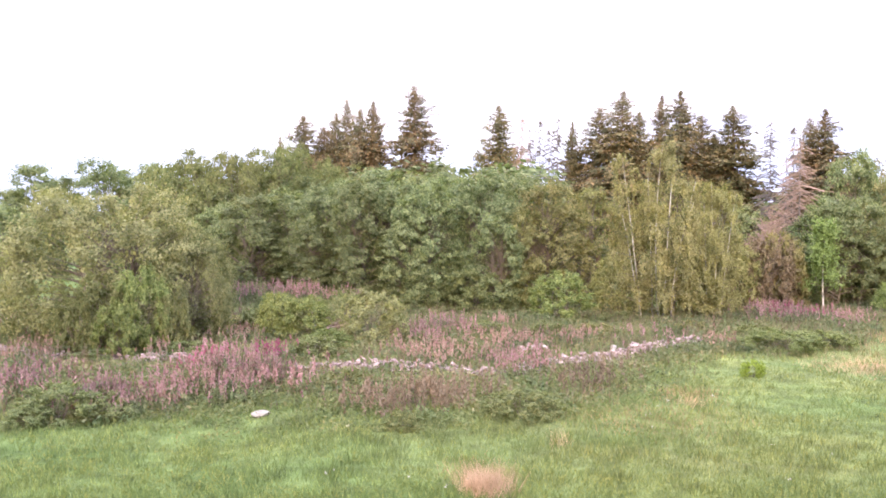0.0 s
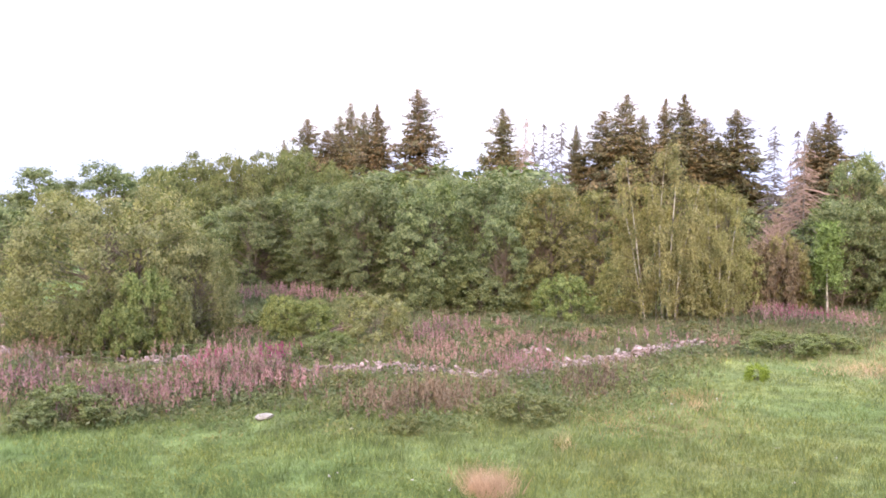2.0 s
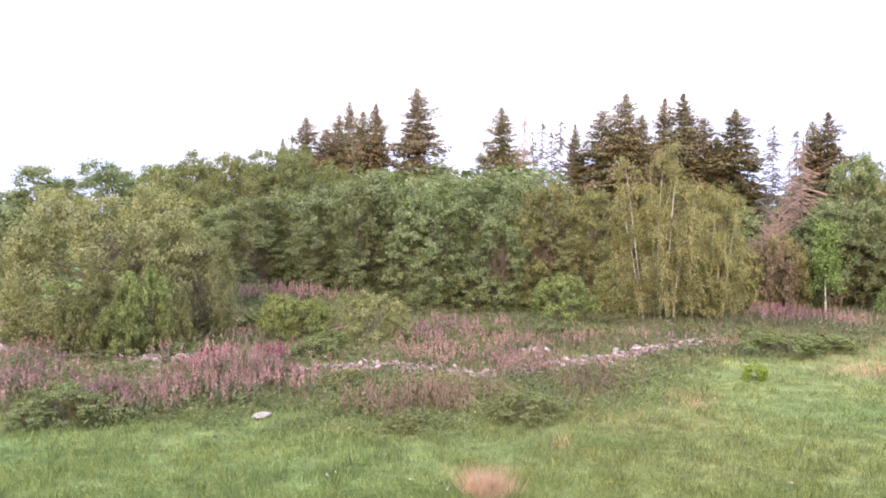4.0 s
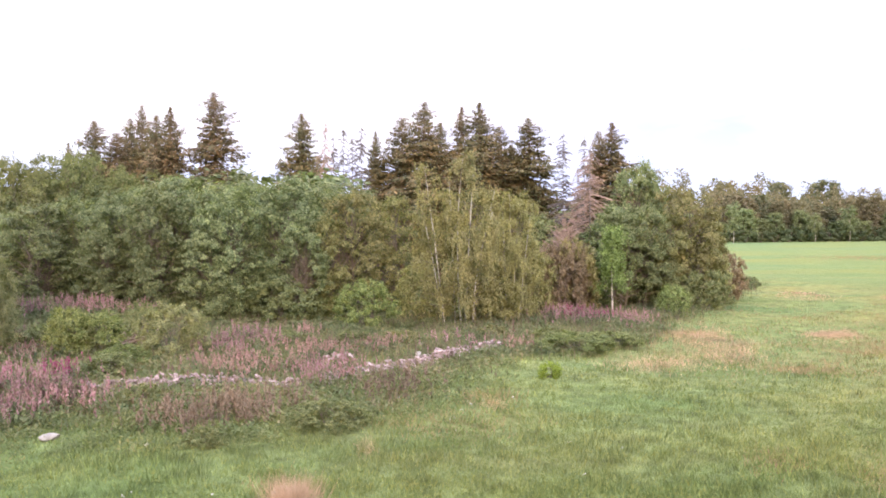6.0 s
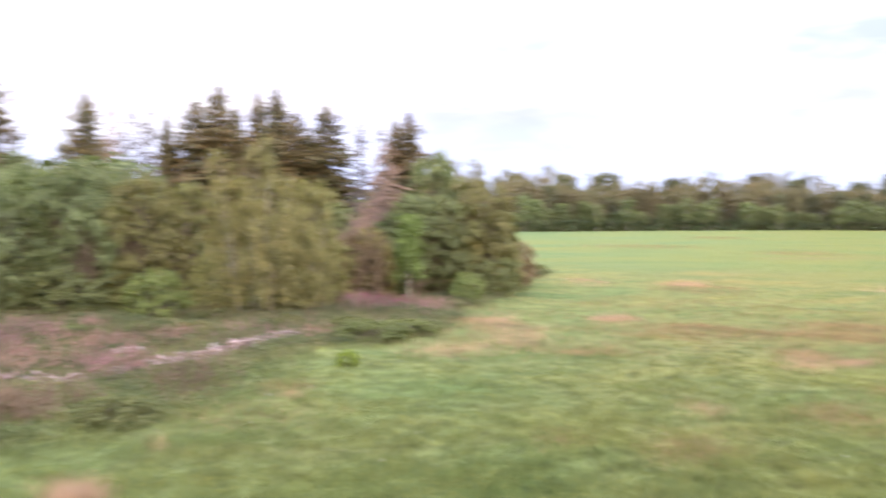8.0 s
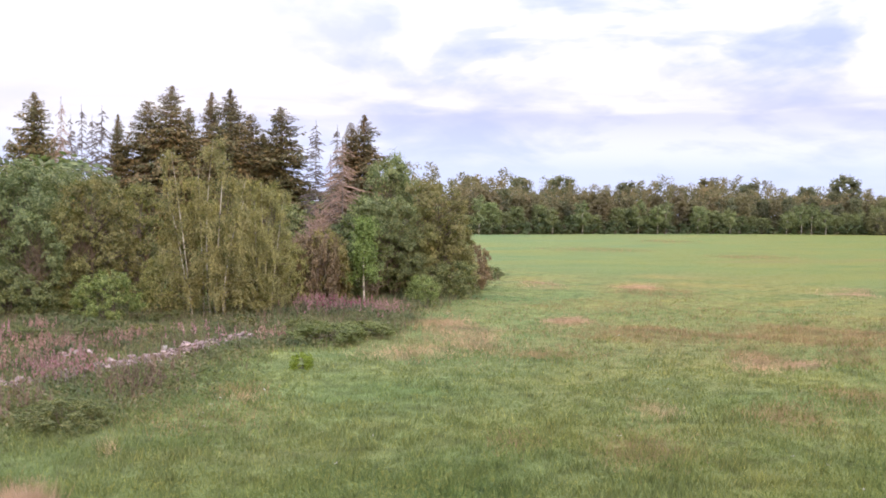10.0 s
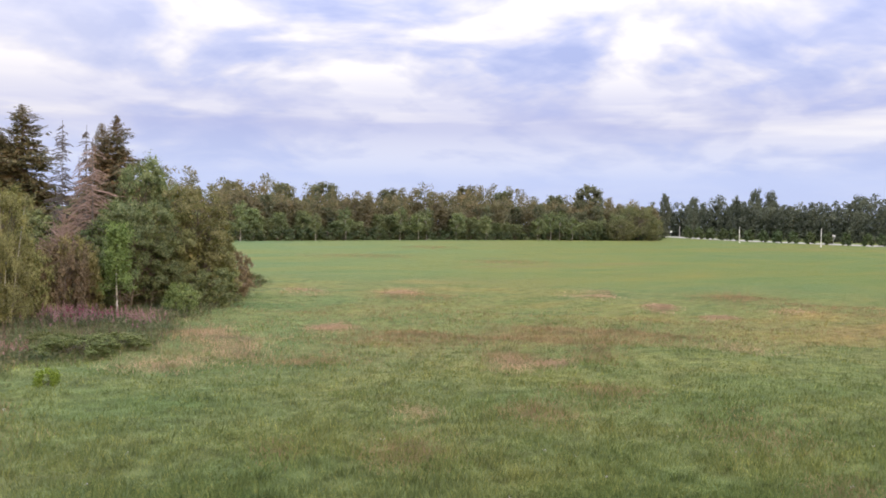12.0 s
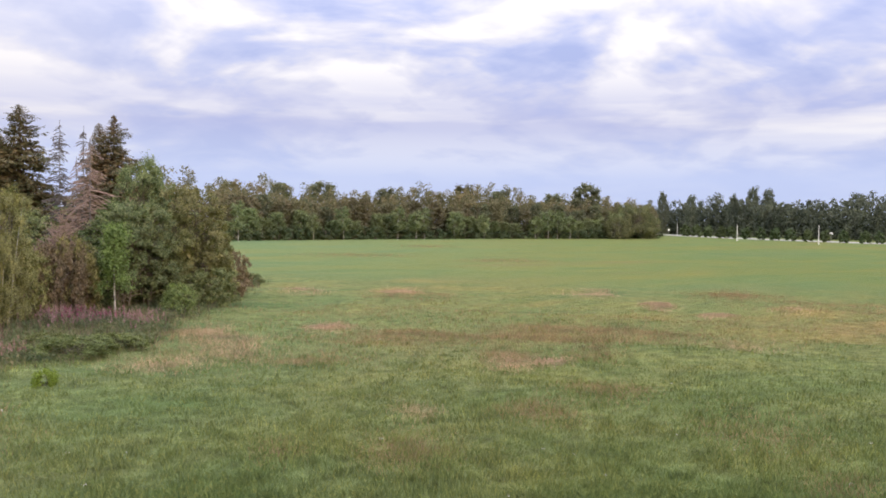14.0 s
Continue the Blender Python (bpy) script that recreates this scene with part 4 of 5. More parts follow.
plant("yellow_shrub", [(-15.4, 42.8, 3.6, 2.4), (-16.6, 42.9, 2.9, 1.9), (-12.4, 43.2, 3.0, 1.9), (-1.1, 28.1, 0.6, 1.3), (-3.6, 35.0, 0.9, 1.5), (-3.0, 35.2, 0.7, 1.0), (-7.9, 49.1, 2.1, 2.1), (-10.3, 51.9, 1.3, 1.9), (5.5, 50.1, 0.7, 2.1), (10.5, 56.8, 0.7, 2.1), (-7.6, 73.5, 1.5, 2.6), (48.2, 85.9, 1.1, 2.9), (-9, 57.3, 1.1, 2.9), (-5.9, 57.7, 1.6, 2.1)])
plant("grey_shrub", [(-3.5, 47.6, 2.7, 3.0), (-5.2, 51.1, 2.2, 1.8), (-2.6, 49.8, 1.3, 1.5)])
plant("rusty_shrub", [(-16.8, 48.6, 1.3, 3.3), (21.5, 63.6, 4.9, 3.6), (23.0, 65.0, 4.6, 3.0), (20.3, 63.8, 4.0, 2.6), (39, 72.2, 3.9, 3)])
plant("olive_shrub", [(-11.9, 51.3, 1.1, 2.8), (-13.7, 50.3, 0.9, 2.5), (8.1, 50.2, 0.7, 2.1), (-0.5, 42.1, 0.5, 1.5), (13.8, 52.9, 0.6, 1.9), (33.3, 68.2, 5, 5.8), (30.5, 68.8, 4.8, 5.3), (15.2, 58.5, 3.3, 3.6), (10.8, 60, 3.6, 2.9), (19.4, 63.1, 4.6, 3.5), (23.2, 65, 5.3, 3.3)])
plant("lime_shrub", [(12.2, 37.4, 0.7, 1.1)])

# ---- far woods, hedge and roadside ----
far_kinds = [Kind("woodland_tree", zip(("trunk", "crown"), broadleaf(100 + i, 240, 4600, 0.0140, 0.04, 0.36 + 0.1 * (i % 3), 0.46, 0.036, 2, 0.7, 0, 0.42, 0.15, 0.3, 0.12, 0.065, 1.0, 0.9, 60, 0.9), (BARK, mat)),
                  text, "tree", "trees of the far wood edge")
             for i, (mat, text) in enumerate([(FAR_GREEN, "green broadleaf tree at the far wood edge"), (FAR_BROWN, "brownish green tree at the far wood edge"),
                                              (FAR_GREEN, "green broadleaf tree at the far wood edge"), (EDGE_GREEN, "young mid-green tree at the far wood edge"),
                                              (FAR_DARK, "tall dark green tree above the roadside woods")])]
far_birch = Kind("birch_tree", zip(("trunk", "crown"), broadleaf(110, 90, 1500, 0.019, 0.30, 0.6, 0.5, 0.045, 1, 0.7, 0, 0.36, 0.02, 0.2, 0.0, 0.085, 2.2, 0.7), (BIRCH_BARK, EDGE_GREEN)),
                 "birch with a white trunk at the wood edge", "tree", "birches of the far wood edge")
road_tree = Kind("young_tree", zip(("trunk", "crown"), broadleaf(115, 60, 1000, 0.040, 0.08, 0.45, 0.6, 0.055, 1, 0.7, 0, 0.72, 0.02, 0.2, 0.0, 0.14, 1.0, 0.9, 16), (BARK, ROAD_GREEN)),
                 "small rounded young tree beside the road", "tree", "row of young roadside trees")
hedge_kind = Kind("hedge_bush", zip(("trunk", "crown"), broadleaf(118, 90, 1700, 0.034, 0.01, 0.25, 0.35, 0.10, 3, 0.7, 0, 1.7, 0.2, 0.35, 0.08, 0.17, 1.0, 0.9), (BARK, HEDGE)),
                  "low dark green bush along the field edge", "bush", "bushes along the field edge")
EDGE = [(105, 262), (140.7, 260.9), (183.6, 269.3), (227, 273.6), (266.6, 272.1), (308.3, 263.9), (348.1, 260.4)]


def along_line(pts, d):
    for (x0, y0), (x1, y1) in zip(pts, pts[1:]):
        n = math.hypot(x1 - x0, y1 - y0)
        if d <= n:
            return x0 + (x1 - x0) * d / n, y0 + (y1 - y0) * d / n
        d -= n
    return None


def woods():
    rng = random.Random(5)
    total = sum(math.dist(a, b) for a, b in zip(EDGE, EDGE[1:]))
    d = 0.0
    while d < total:
        p = along_line(EDGE, d)
        if p is None:
            break
        r = math.hypot(*p)
        ux, uy = p[0] / r, p[1] / r
        hedge_kind.put(p[0], p[1], rng.uniform(2.8, 4.4), rng.uniform(6.5, 9.5), rng.uniform(0, 360))
        if rng.random() < 0.26:
            far_birch.put(p[0] - ux * 4, p[1] - uy * 4, rng.uniform(8.5, 12.5), rng.uniform(3.2, 4.6), rng.uniform(0, 360))
        back = rng.uniform(3, 6)
        if rng.random() < 0.72:
            far_kinds[3].put(p[0] + ux * back, p[1] + uy * back, rng.uniform(6.0, 10.5), rng.uniform(4.5, 7.0), rng.uniform(0, 360))
        back = rng.uniform(8, 14)
        far_kinds[(0, 1, 2, 1, 1)[rng.randrange(5)]].put(p[0] + ux * back, p[1] + uy * back, rng.uniform(11.0, 15.0), rng.uniform(5.0, 7.5), rng.uniform(0, 360))
        d += rng.uniform(4.0, 6.0)


woods()


def wood_mass(name, line, depth, rows, h0, h1, spacing, material, label, seed, clump=1.0, foot=0.42, leaves=720):
    """The mass of trees behind the edge: crowns of large leaf clumps, with an uneven top."""
    rng = np.random.default_rng(seed)
    total = sum(math.dist(a, b) for a, b in zip(line, line[1:]))
    vs, fs, n0 = [], [], 0
    for row in range(rows):
        d = rng.uniform(0, spacing)
        while d < total:
            p = along_line(line, d)
            if p is None:
                break
            r = math.hypot(*p)
            k = 1 + (depth[0] + (depth[1] - depth[0]) * row / max(rows - 1, 1) + rng.uniform(-4, 4)) / r
            h = (h0 + (h1 - h0) * row / max(rows - 1, 1)) * (1 + 0.10 * math.sin(d * 0.045 + row) + 0.06 * math.sin(d * 0.13 + 2 * row) + rng.uniform(-0.16, 0.10))
            w = rng.uniform(0.30, 0.46) * h
            # a crown of a dozen lobes on a tall stem, leaves on the lobes
            lobes, m = 15, leaves
            hz = foot + (0.94 - foot) * (np.arange(lobes) + rng.uniform(0, 1, lobes)) / lobes
            lean, far = rng.uniform(0, 6.283, lobes), w * 0.5 * np.sqrt(rng.uniform(0.1, 1, lobes)) * np.clip((1.08 - hz) * 2.2, 0.25, 1)
            mid = np.stack([p[0] * k + far * np.cos(lean), p[1] * k + far * np.sin(lean), hz * h], 1)
            rad = rng.uniform(0.055, 0.10, lobes) * h
            o = rng.integers(0, lobes, m)
            out = unit(rng.normal(0, 1, (m, 3)) + np.array([0, 0, 0.3]))
            at = mid[o] + out * (rad[o] * rng.uniform(0.55, 1.12, m))[:, None]
            nrm = unit(out + np.array([0, 0, 0.2]) + rng.normal(0, 0.8, (m, 3)))
            ln = rng.uniform(0.20, 0.42, m) * clump
            v, f = leaf_quads(at, nrm, rng.normal(0, 1, (m, 3)), ln, ln * 0.7)
            stem = limb_quads([[p[0] * k, p[1] * k, 0]], [[p[0] * k + 0.2, p[1] * k, h * 0.4]], [[p[0] * k, p[1] * k, h * 0.8]], [0.2], [0.08], 3, 5)
            v, f = joined((v, f), stem)
            vs.append(v), fs.append(f + n0)
            n0 += len(v)
            d += rng.uniform(0.7, 1.3) * spacing
    stuff(name, np.concatenate(vs), np.concatenate(fs), material, label, "woods")


wood_mass("far_woods", EDGE, (14, 34), 3, 14.3, 18.6, 4.6, FAR_BROWN, "mixed green and brownish woods beyond the meadow", 3)
wood_mass("far_woods", EDGE, (44, 50), 1, 20.5, 21.5, 8.0, FAR_BROWN, "taller brownish green trees of the far woods", 4, 1.1)
wood_mass("roadside_woods", [(476.4, 427.4), (486.3, 392.7), (495.5, 355.8), (475.3, 296.1), (441.4, 234.8), (427.2, 195.9), (436.2, 146)], (0, 26), 4, 15.0, 21.5, 4.6, FAR_DARK, "dark dense woods behind the road", 6, 1.75, 0.06, 420)

for x, y, h, w in [(325.8, 280.7, 23.8, 11.9), (315.8, 291.8, 19.6, 9.7), (288, 319.3, 22.6, 13.0), (237, 358.8, 23.5, 13.0), (221.2, 368.7, 23.4, 10.8), (202.1, 379.6, 23.2, 11.9), (260.6, 342, 21.1, 10.8), (299.1, 308.9, 20.9, 10.8), (486.9, 296.3, 27.7, 7.4), (491.3, 289.1, 26.5, 7.4), (459.1, 337.8, 24.8, 5.6), (512.9, 248.7, 24.2, 9.3), (481.3, 305.4, 23.6, 5.6), (468.4, 324.9, 23.1, 5.6)]:
    far_kinds[4 if x > 450 else 3 if h < 14.5 else count % 3].put(x, y, h, w, count * 77)
    count += 1
for x, y, h, w in [(335.3, 261.1, 14.7, 19.1), (322.8, 268.7, 11.6, 14.9), (319.2, 257.4, 9.2, 12.1)]:
    willows[0].put(x, y, h, w, x * 17, 0.05, "broad rounded grey-green bush where the far wood ends")
for x, y, h in [(414.3, 290.3, 6.6), (405.3, 277.2, 6.4), (397.4, 265.6, 6.2), (388.8, 253, 6), (381.5, 242.5, 5.9), (372.9, 229.9, 5.7), (367.8, 219.8, 5.6), (363.1, 210.5, 5.5), (358.3, 200.7, 5.3), (353.4, 191, 5.2), (349.2, 181.3, 5.1), (345.2, 172.2, 5), (340.8, 162, 4.9), (344.6, 158.5, 4.9)]:
    road_tree.put(x, y, h, h * 0.74, x * 31)


def post(height):
    """A pale roadside post: a tapered shaft on a collar with a cap."""
    shaft = mesh_of("shaft", *limb_quads([[0, 0, -0.2]], [[0, 0, height / 2]], [[0, 0, height - 0.1]], [0.13], [0.10], 4, 10), True)
    collar = mesh_of("collar", *limb_quads([[0, 0, -0.2]], [[0, 0, 0.2]], [[0, 0, 0.5]], [0.26], [0.22], 2, 10), True)
    cap = mesh_of("cap", *limb_quads([[0, 0, height - 0.12]], [[0, 0, height]], [[0, 0, height + 0.12]], [0.17], [0.06], 2, 10), True)
    return Kind("roadside_post", zip(("shaft", "collar", "cap"), (shaft, collar, cap), (CONCRETE,) * 3), "tall pale concrete post beside the road", "post", "posts along the road")


posts = post(1.0 * EYE_HEIGHT)
for x, y, h in [(349.2, 219.5, 1), (317.9, 167.6, 1), (463.2, 330.3, 1)]:
    posts.put(x, y, h, 1.0)


def road_sign():
    disc = mesh_of("sign_disc", *limb_quads([[0, 0.03, 2.6]], [[0, 0, 2.6]], [[0, -0.03, 2.6]], [1.0], [1.0], 1, 16))
    bm = bmesh.new()
    bmesh.ops.create_cone(bm, cap_ends=True, segments=20, radius1=0.6, radius2=0.6, depth=0.06, matrix=pose(0, 0, 3.4, 90, 0, 0))
    bmesh.ops.bevel(bm, geom=bm.edges[:], offset=0.015, segments=1, affect="EDGES")
    bm.to_mesh(disc)
    bm.free()
    pole = mesh_of("pole", *limb_quads([[0, 0.06, -0.2]], [[0, 0.06, 1.5]], [[0, 0.06, 3.6]], [0.07], [0.07], 2, 8), True)
    return Kind("road_sign", zip(("sign_disc", "pole"), (disc, pole), (SIGN_WHITE, STEEL)), "round white road sign on a steel pole", "road sign", "road signs")


signs = road_sign()
for x, y in [(448.2, 325.3), (378.8, 194.3)]:
    signs.put(x, y, 1.0, 1.0, math.degrees(-math.atan2(x, y)))


# ---- rough ground: stones, fireweed, weeds ----
def stone_mesh(seed):
    rng = random.Random(seed)
    bm = bmesh.new()
    bmesh.ops.create_icosphere(bm, subdivisions=2, radius=0.5)
    cuts = [(Vector((rng.uniform(-1, 1), rng.uniform(-1, 1), rng.uniform(-0.6, 1))).normalized(), rng.uniform(0.24, 0.40)) for _ in range(9)]
    for v in bm.verts:
        for d, k in cuts:
            over = v.co.dot(d) - k
            if over > 0:
                v.co -= d * over
        v.co *= 1 + rng.uniform(-0.03, 0.03)
    me = bpy.data.meshes.new("stone")
    bm.to_mesh(me)
    bm.free()
    me.materials.append(STONE)
    return me


STONE_LINES = [([(-22, 44.9), (-18, 41.9), (-15.7, 41.7), (-12, 40.3), (-8.9, 39.2)], 240, 0.42, 0.58), ([(-6, 38.4), (-3, 39), (1, 38.9)], 190, 0.36, 0.58), ([(1, 38.3), (3, 39.1), (5.1, 40.3), (7.6, 42.6), (10, 44.8), (12.7, 47.6)], 300, 0.45, 0.86), ([(3.5, 43.6), (4.6, 44.1)], 14, 0.3, 1.2), ([(4.8, 40.4), (6.5, 41.6)], 20, 0.3, 1.0), ([(20.2, 57.5), (24.9, 58.7)], 12, 0.5, 0.9)]


def stone_rows():
    rng = random.Random(9)
    meshes = [stone_mesh(200 + i) for i in range(7)]
    for line, n, spread, big in STONE_LINES:
        row = tagged(new("stone_row"), "low row of heaped pinkish grey field stones", "stone row", "stone rows along the rough ground")
        total = sum(math.dist(a, b) for a, b in zip(line, line[1:]))
        for i in range(n):
            p = along_line(line, min(max((i + rng.uniform(-1.5, 1.5)) / n, 0), 0.999) * total)
            x, y = p[0] + rng.gauss(0, spread * 0.5), p[1] + rng.gauss(0, spread)
            s = rng.uniform(0.11, 0.34) * big * (1.5 if rng.random() < 0.10 else 1)
            ob = new("stone", meshes[rng.randrange(7)])
            ob.parent = row
            heap = 0.46 * math.exp(-(math.dist((x, y), p) / (spread * 1.2)) ** 2)
            ob.matrix_basis = Matrix.Translation((x, y, float(ground_z(x, y)) + heap * rng.uniform(0.1, 1) + s * 0.10)) @ Euler((rng.uniform(-0.5, 0.5), rng.uniform(-0.5, 0.5), rng.uniform(0, 6.28))).to_matrix().to_4x4() @ Matrix.Diagonal((s * rng.uniform(1.0, 1.7), s * rng.uniform(0.9, 1.3), s * rng.uniform(0.55, 0.85), 1))


stone_rows()


def rubble():
    """Small broken stones that fill the rows between the larger ones."""
    rng = np.random.default_rng(19)
    xs, ys, hs = [], [], []
    for line, n, spread, big in STONE_LINES:
        total = sum(math.dist(a, b) for a, b in zip(line, line[1:]))
        for d in rng.uniform(0, total * 0.999, n * 4):
            p = along_line(line, d)
            dx, dy = rng.normal(0, spread * 0.6), rng.normal(0, spread * 1.1)
            xs.append(p[0] + dx), ys.append(p[1] + dy), hs.append(0.34 * math.exp(-(math.hypot(dx, dy) / (spread * 1.2)) ** 2) * rng.uniform(0, 1))
    x, y, h = (np.array(c) for c in (xs, ys, hs))
    centre = np.stack([x, y, ground_z(x, y) + h + 0.02], 1)
    radii = rng.uniform(0.035, 0.115, (len(x), 1)) * rng.uniform(0.6, 1.2, (len(x), 3)) * np.array([1.2, 1.0, 0.75])
    v, f = ball_quads(centre, radii, 5, 4)
    stuff("rubble", v + rng.normal(0, 0.012, v.shape), f, STONE, "small broken pinkish stones between the field stones", "rubble")


rubble()


def boulder(x, y, w, h, label, turn):
    me = stone_mesh(300 + int(abs(x) * 10))
    me.materials.clear()
    me.materials.append(WHITE_STONE)
    ob = tagged(new("boulder", me), label, "boulder")
    ob.matrix_basis = Matrix.Translation((x, y, float(ground_z(x, y)) + h * 0.16)) @ pose(0, 0, 0, 4, -5, turn) @ Matrix.Diagonal((w, w * 0.75, h, 1))


boulder(-5.7, 29.8, 0.75, 0.27, "flat whitish boulder lying in the grass", 20)
boulder(-6, 38.2, 0.42, 0.6, "small pale boulder among pink fireweed", 50)
boulder(8, 44.4, 0.55, 0.52, "rounded pale boulder on the stone row", 80)
boulder(44.6, 81.2, 1.6, 0.8, "grey boulder at the end of the copse", 10)
boulder(-19.5, 49.6, 1.5, 0.6, "pale flat boulder under the willow", 5)


def fallen_branch(x, y, length, turn, seed, material, label):
    """A bare branch lying on the ground: a bent stem with a few side twigs."""
    rng = np.random.default_rng(seed)
    stem = limb_quads([[-0.5, 0, 0.03]], [[0, 0.08, 0.10]], [[0.5, -0.05, 0.16]], [0.022], [0.007], 6, 6)
    t = rng.uniform(0.15, 0.95, 9)
    q0 = np.stack([t - 0.5, 0.16 * t * (1 - t) - 0.05 * t * t, 0.03 + 0.14 * t], 1)
    w = np.stack([rng.uniform(0.08, 0.25, 9), rng.uniform(-0.22, 0.22, 9), rng.uniform(0.02, 0.20, 9)], 1)
    twig = limb_quads(q0, q0 + w * 0.5 + np.array([0, 0, 0.03]), q0 + w, np.full(9, 0.010), np.full(9, 0.004), 3, 4)
    ob = tagged(new("fallen_branch", mesh_of("fallen_branch", *joined(stem, twig), True)), label, "branch", "fallen branches")
    ob.data.materials.append(material)
    ob.matrix_basis = Matrix.Translation((x, y, float(ground_z(x, y)) + 0.25)) @ pose(0, 0, 0, 0, -8, turn) @ Matrix.Scale(length, 4)


fallen_branch(-23, 51.4, 4.2, -35, 1, DEAD_BARK, "pale bare branch lying by the willow")
fallen_branch(-20.7, 49.1, 3.4, -60, 2, GREY_DEAD, "grey dead branch lying by the willow")
fallen_branch(-18.1, 48.1, 3.0, 20, 3, DEAD_BARK, "brown dead branch under the willow")
fallen_branch(-6, 51.4, 3.6, -30, 4, GREY_DEAD, "grey bare branch lying among the weeds")
fallen_branch(-5.3, 50, 2.8, -5, 5, DEAD_BARK, "brown bare branch lying among the weeds")
fallen_branch(-17.3, 48.6, 2.6, 60, 6, GREY_DEAD, "grey dead branch lying under the willow")


def herb_patch(name, rows, flower, leaf_mat, height, label, seed, spike=0.42, leaves=12, bloom=13):
    """Upright flowering herbs: a leafy reddish stem and a loose pointed spike. Rows: x, y, half length, half depth, turn, plants."""
    rng = np.random.default_rng(seed)
    xs, ys = zip(*[in_ellipse(rng, int(n * (1.35 if cx > -3 else 1.1)), cx, cy, rx, ry, turn) for cx, cy, rx, ry, turn, n in rows])
    x, y = np.concatenate(xs), np.concatenate(ys)
    drift = np.sin(x * 1.7 + 2.1 * np.sin(y * 0.9)) * np.sin(y * 1.9 + 1.6 * np.sin(x * 1.1)) + rng.uniform(-0.9, 0.9, len(x))
    x, y = x[drift > -0.02], y[drift > -0.02]
    n = len(x)
    h = height * rng.uniform(0.65, 1.2, n)
    z = ground_z(x, y)
    lean = rng.normal(0, 0.09, (n, 2))
    foot = np.stack([x, y, z], 1)
    tip = foot + np.stack([lean[:, 0] * h, lean[:, 1] * h, h], 1)
    b = np.repeat(np.arange(n), leaves)
    u = rng.uniform(0.1, 1 - spike * 0.7, len(b))[:, None]
    a = rng.uniform(0, 6.283, len(b))
    at = foot[b] * (1 - u) + tip[b] * u + np.stack([np.cos(a), np.sin(a), 0 * a], 1) * 0.06
    al = np.stack([np.cos(a), np.sin(a), rng.uniform(0.5, 2.2, len(b))], 1)
    ln = rng.uniform(0.06, 0.125, len(b))
    lv = leaf_quads(at, unit(np.stack([np.cos(a), np.sin(a), 0.5 + 0 * a], 1) + rng.normal(0, 0.5, (len(b), 3))), al, ln, ln * 0.24)
    stems = blade_tris(rng, x, y, h * 0.9, np.full(n, 0.025), 0.08)
    sv, sf = stems
    sf4 = np.concatenate([sf, sf[:, 2:]], 1)
    c = np.repeat(np.arange(n), bloom)
    t = rng.uniform(0, 1, len(c))
    w = 1 - spike * t[:, None]
    fl = foot[c] * (1 - w) + tip[c] * w + rng.normal(0, 1, (len(c), 3)) * (0.010 + 0.026 * t)[:, None]
    k = rng.uniform(0.028, 0.056, len(c)) * (0.55 + 0.6 * t)
    fv = leaf_quads(fl, unit(rng.normal(0, 1, (len(c), 3)) + np.array([0, 0, 0.4])), np.tile([0, 0, 1.0], (len(c), 1)) + rng.normal(0, 0.16, (len(c), 3)), k * 1.7, k * 0.62)
    v, f = joined(lv, fv)
    ob = stuff(name, v, f, leaf_mat, label, "wildflowers")
    ob.data.materials.append(flower)
    ob.data.polygons.foreach_set("material_index", np.concatenate([np.zeros(len(lv[1]), np.int32), np.ones(len(fv[1]), np.int32)]))


herb_patch("fireweed", [(-10.7, 31.6, 2.1, 2.2, 1, 247), (-7.5, 34.6, 2.8, 3.3, 2, 315), (-8.8, 38.3, 1.8, 2.6, 3, 195), (-14.9, 33, 1.7, 3.5, 2, 195), (-0.2, 48.1, 2, 3.9, -12, 247), (20.4, 58.6, 2, 4.7, -10, 195), (22.6, 54.5, 1.6, 4.2, -11, 127), (-10.3, 60.4, 4.5, 0.9, 0, 420), (3.2, 39, 1.4, 1.9, -10, 112), (9.6, 45, 1.8, 2.6, -11, 52), (-24.2, 52.2, 1.2, 4.4, 2, 90)], PINK, HERB_DARK, 1.05, "drifts of pink flowering fireweed", 71)
herb_patch("fireweed", [(-7.2, 40.2, 0.7, 1.6, 0, 67), (-9.4, 37.5, 0.8, 1.8, 4, 45), (21.1, 57.4, 1.9, 3.6, -10, 60)], MAGENTA, HERB_DARK, 1.1, "deep magenta fireweed in full bloom", 72)
herb_patch("fireweed", [(-0.3, 41.5, 2.4, 3.7, -12, 322), (-10.1, 47.2, 1.3, 2.8, 2, 112), (3.5, 44.8, 1.8, 3.9, -11, 195), (6.7, 46.5, 1.1, 1.6, -10, 90), (-17.7, 40.9, 1.4, 3.5, 2, 150), (-9.9, 31.3, 1.4, 1.5, 2, 112), (3.2, 52.8, 0.6, 1.4, -9, 45), (-12.3, 40.5, 0.7, 2.1, 4, 45), (13.2, 46.1, 1.4, 1.9, -10, 45), (23.9, 56, 1.2, 4.4, -12, 67)], FADED, HERB_DARK, 0.92, "fading pinkish brown fireweed", 73)
herb_patch("fireweed", [(-10.7, 31.6, 2.1, 2.2, 1, 225), (-7.5, 34.6, 2.8, 3.3, 2, 285), (-14.9, 33, 1.7, 3.5, 2, 120), (-0.2, 48.1, 2, 3.9, -12, 90), (20.4, 58.6, 2, 4.7, -10, 90), (-10.3, 60.4, 4.5, 0.9, 0, 160), (-12.1, 51.8, 1.2, 5.4, 2, 90)], FADED, HERB_DARK, 1.0, "fading pink fireweed among the blooms", 75)
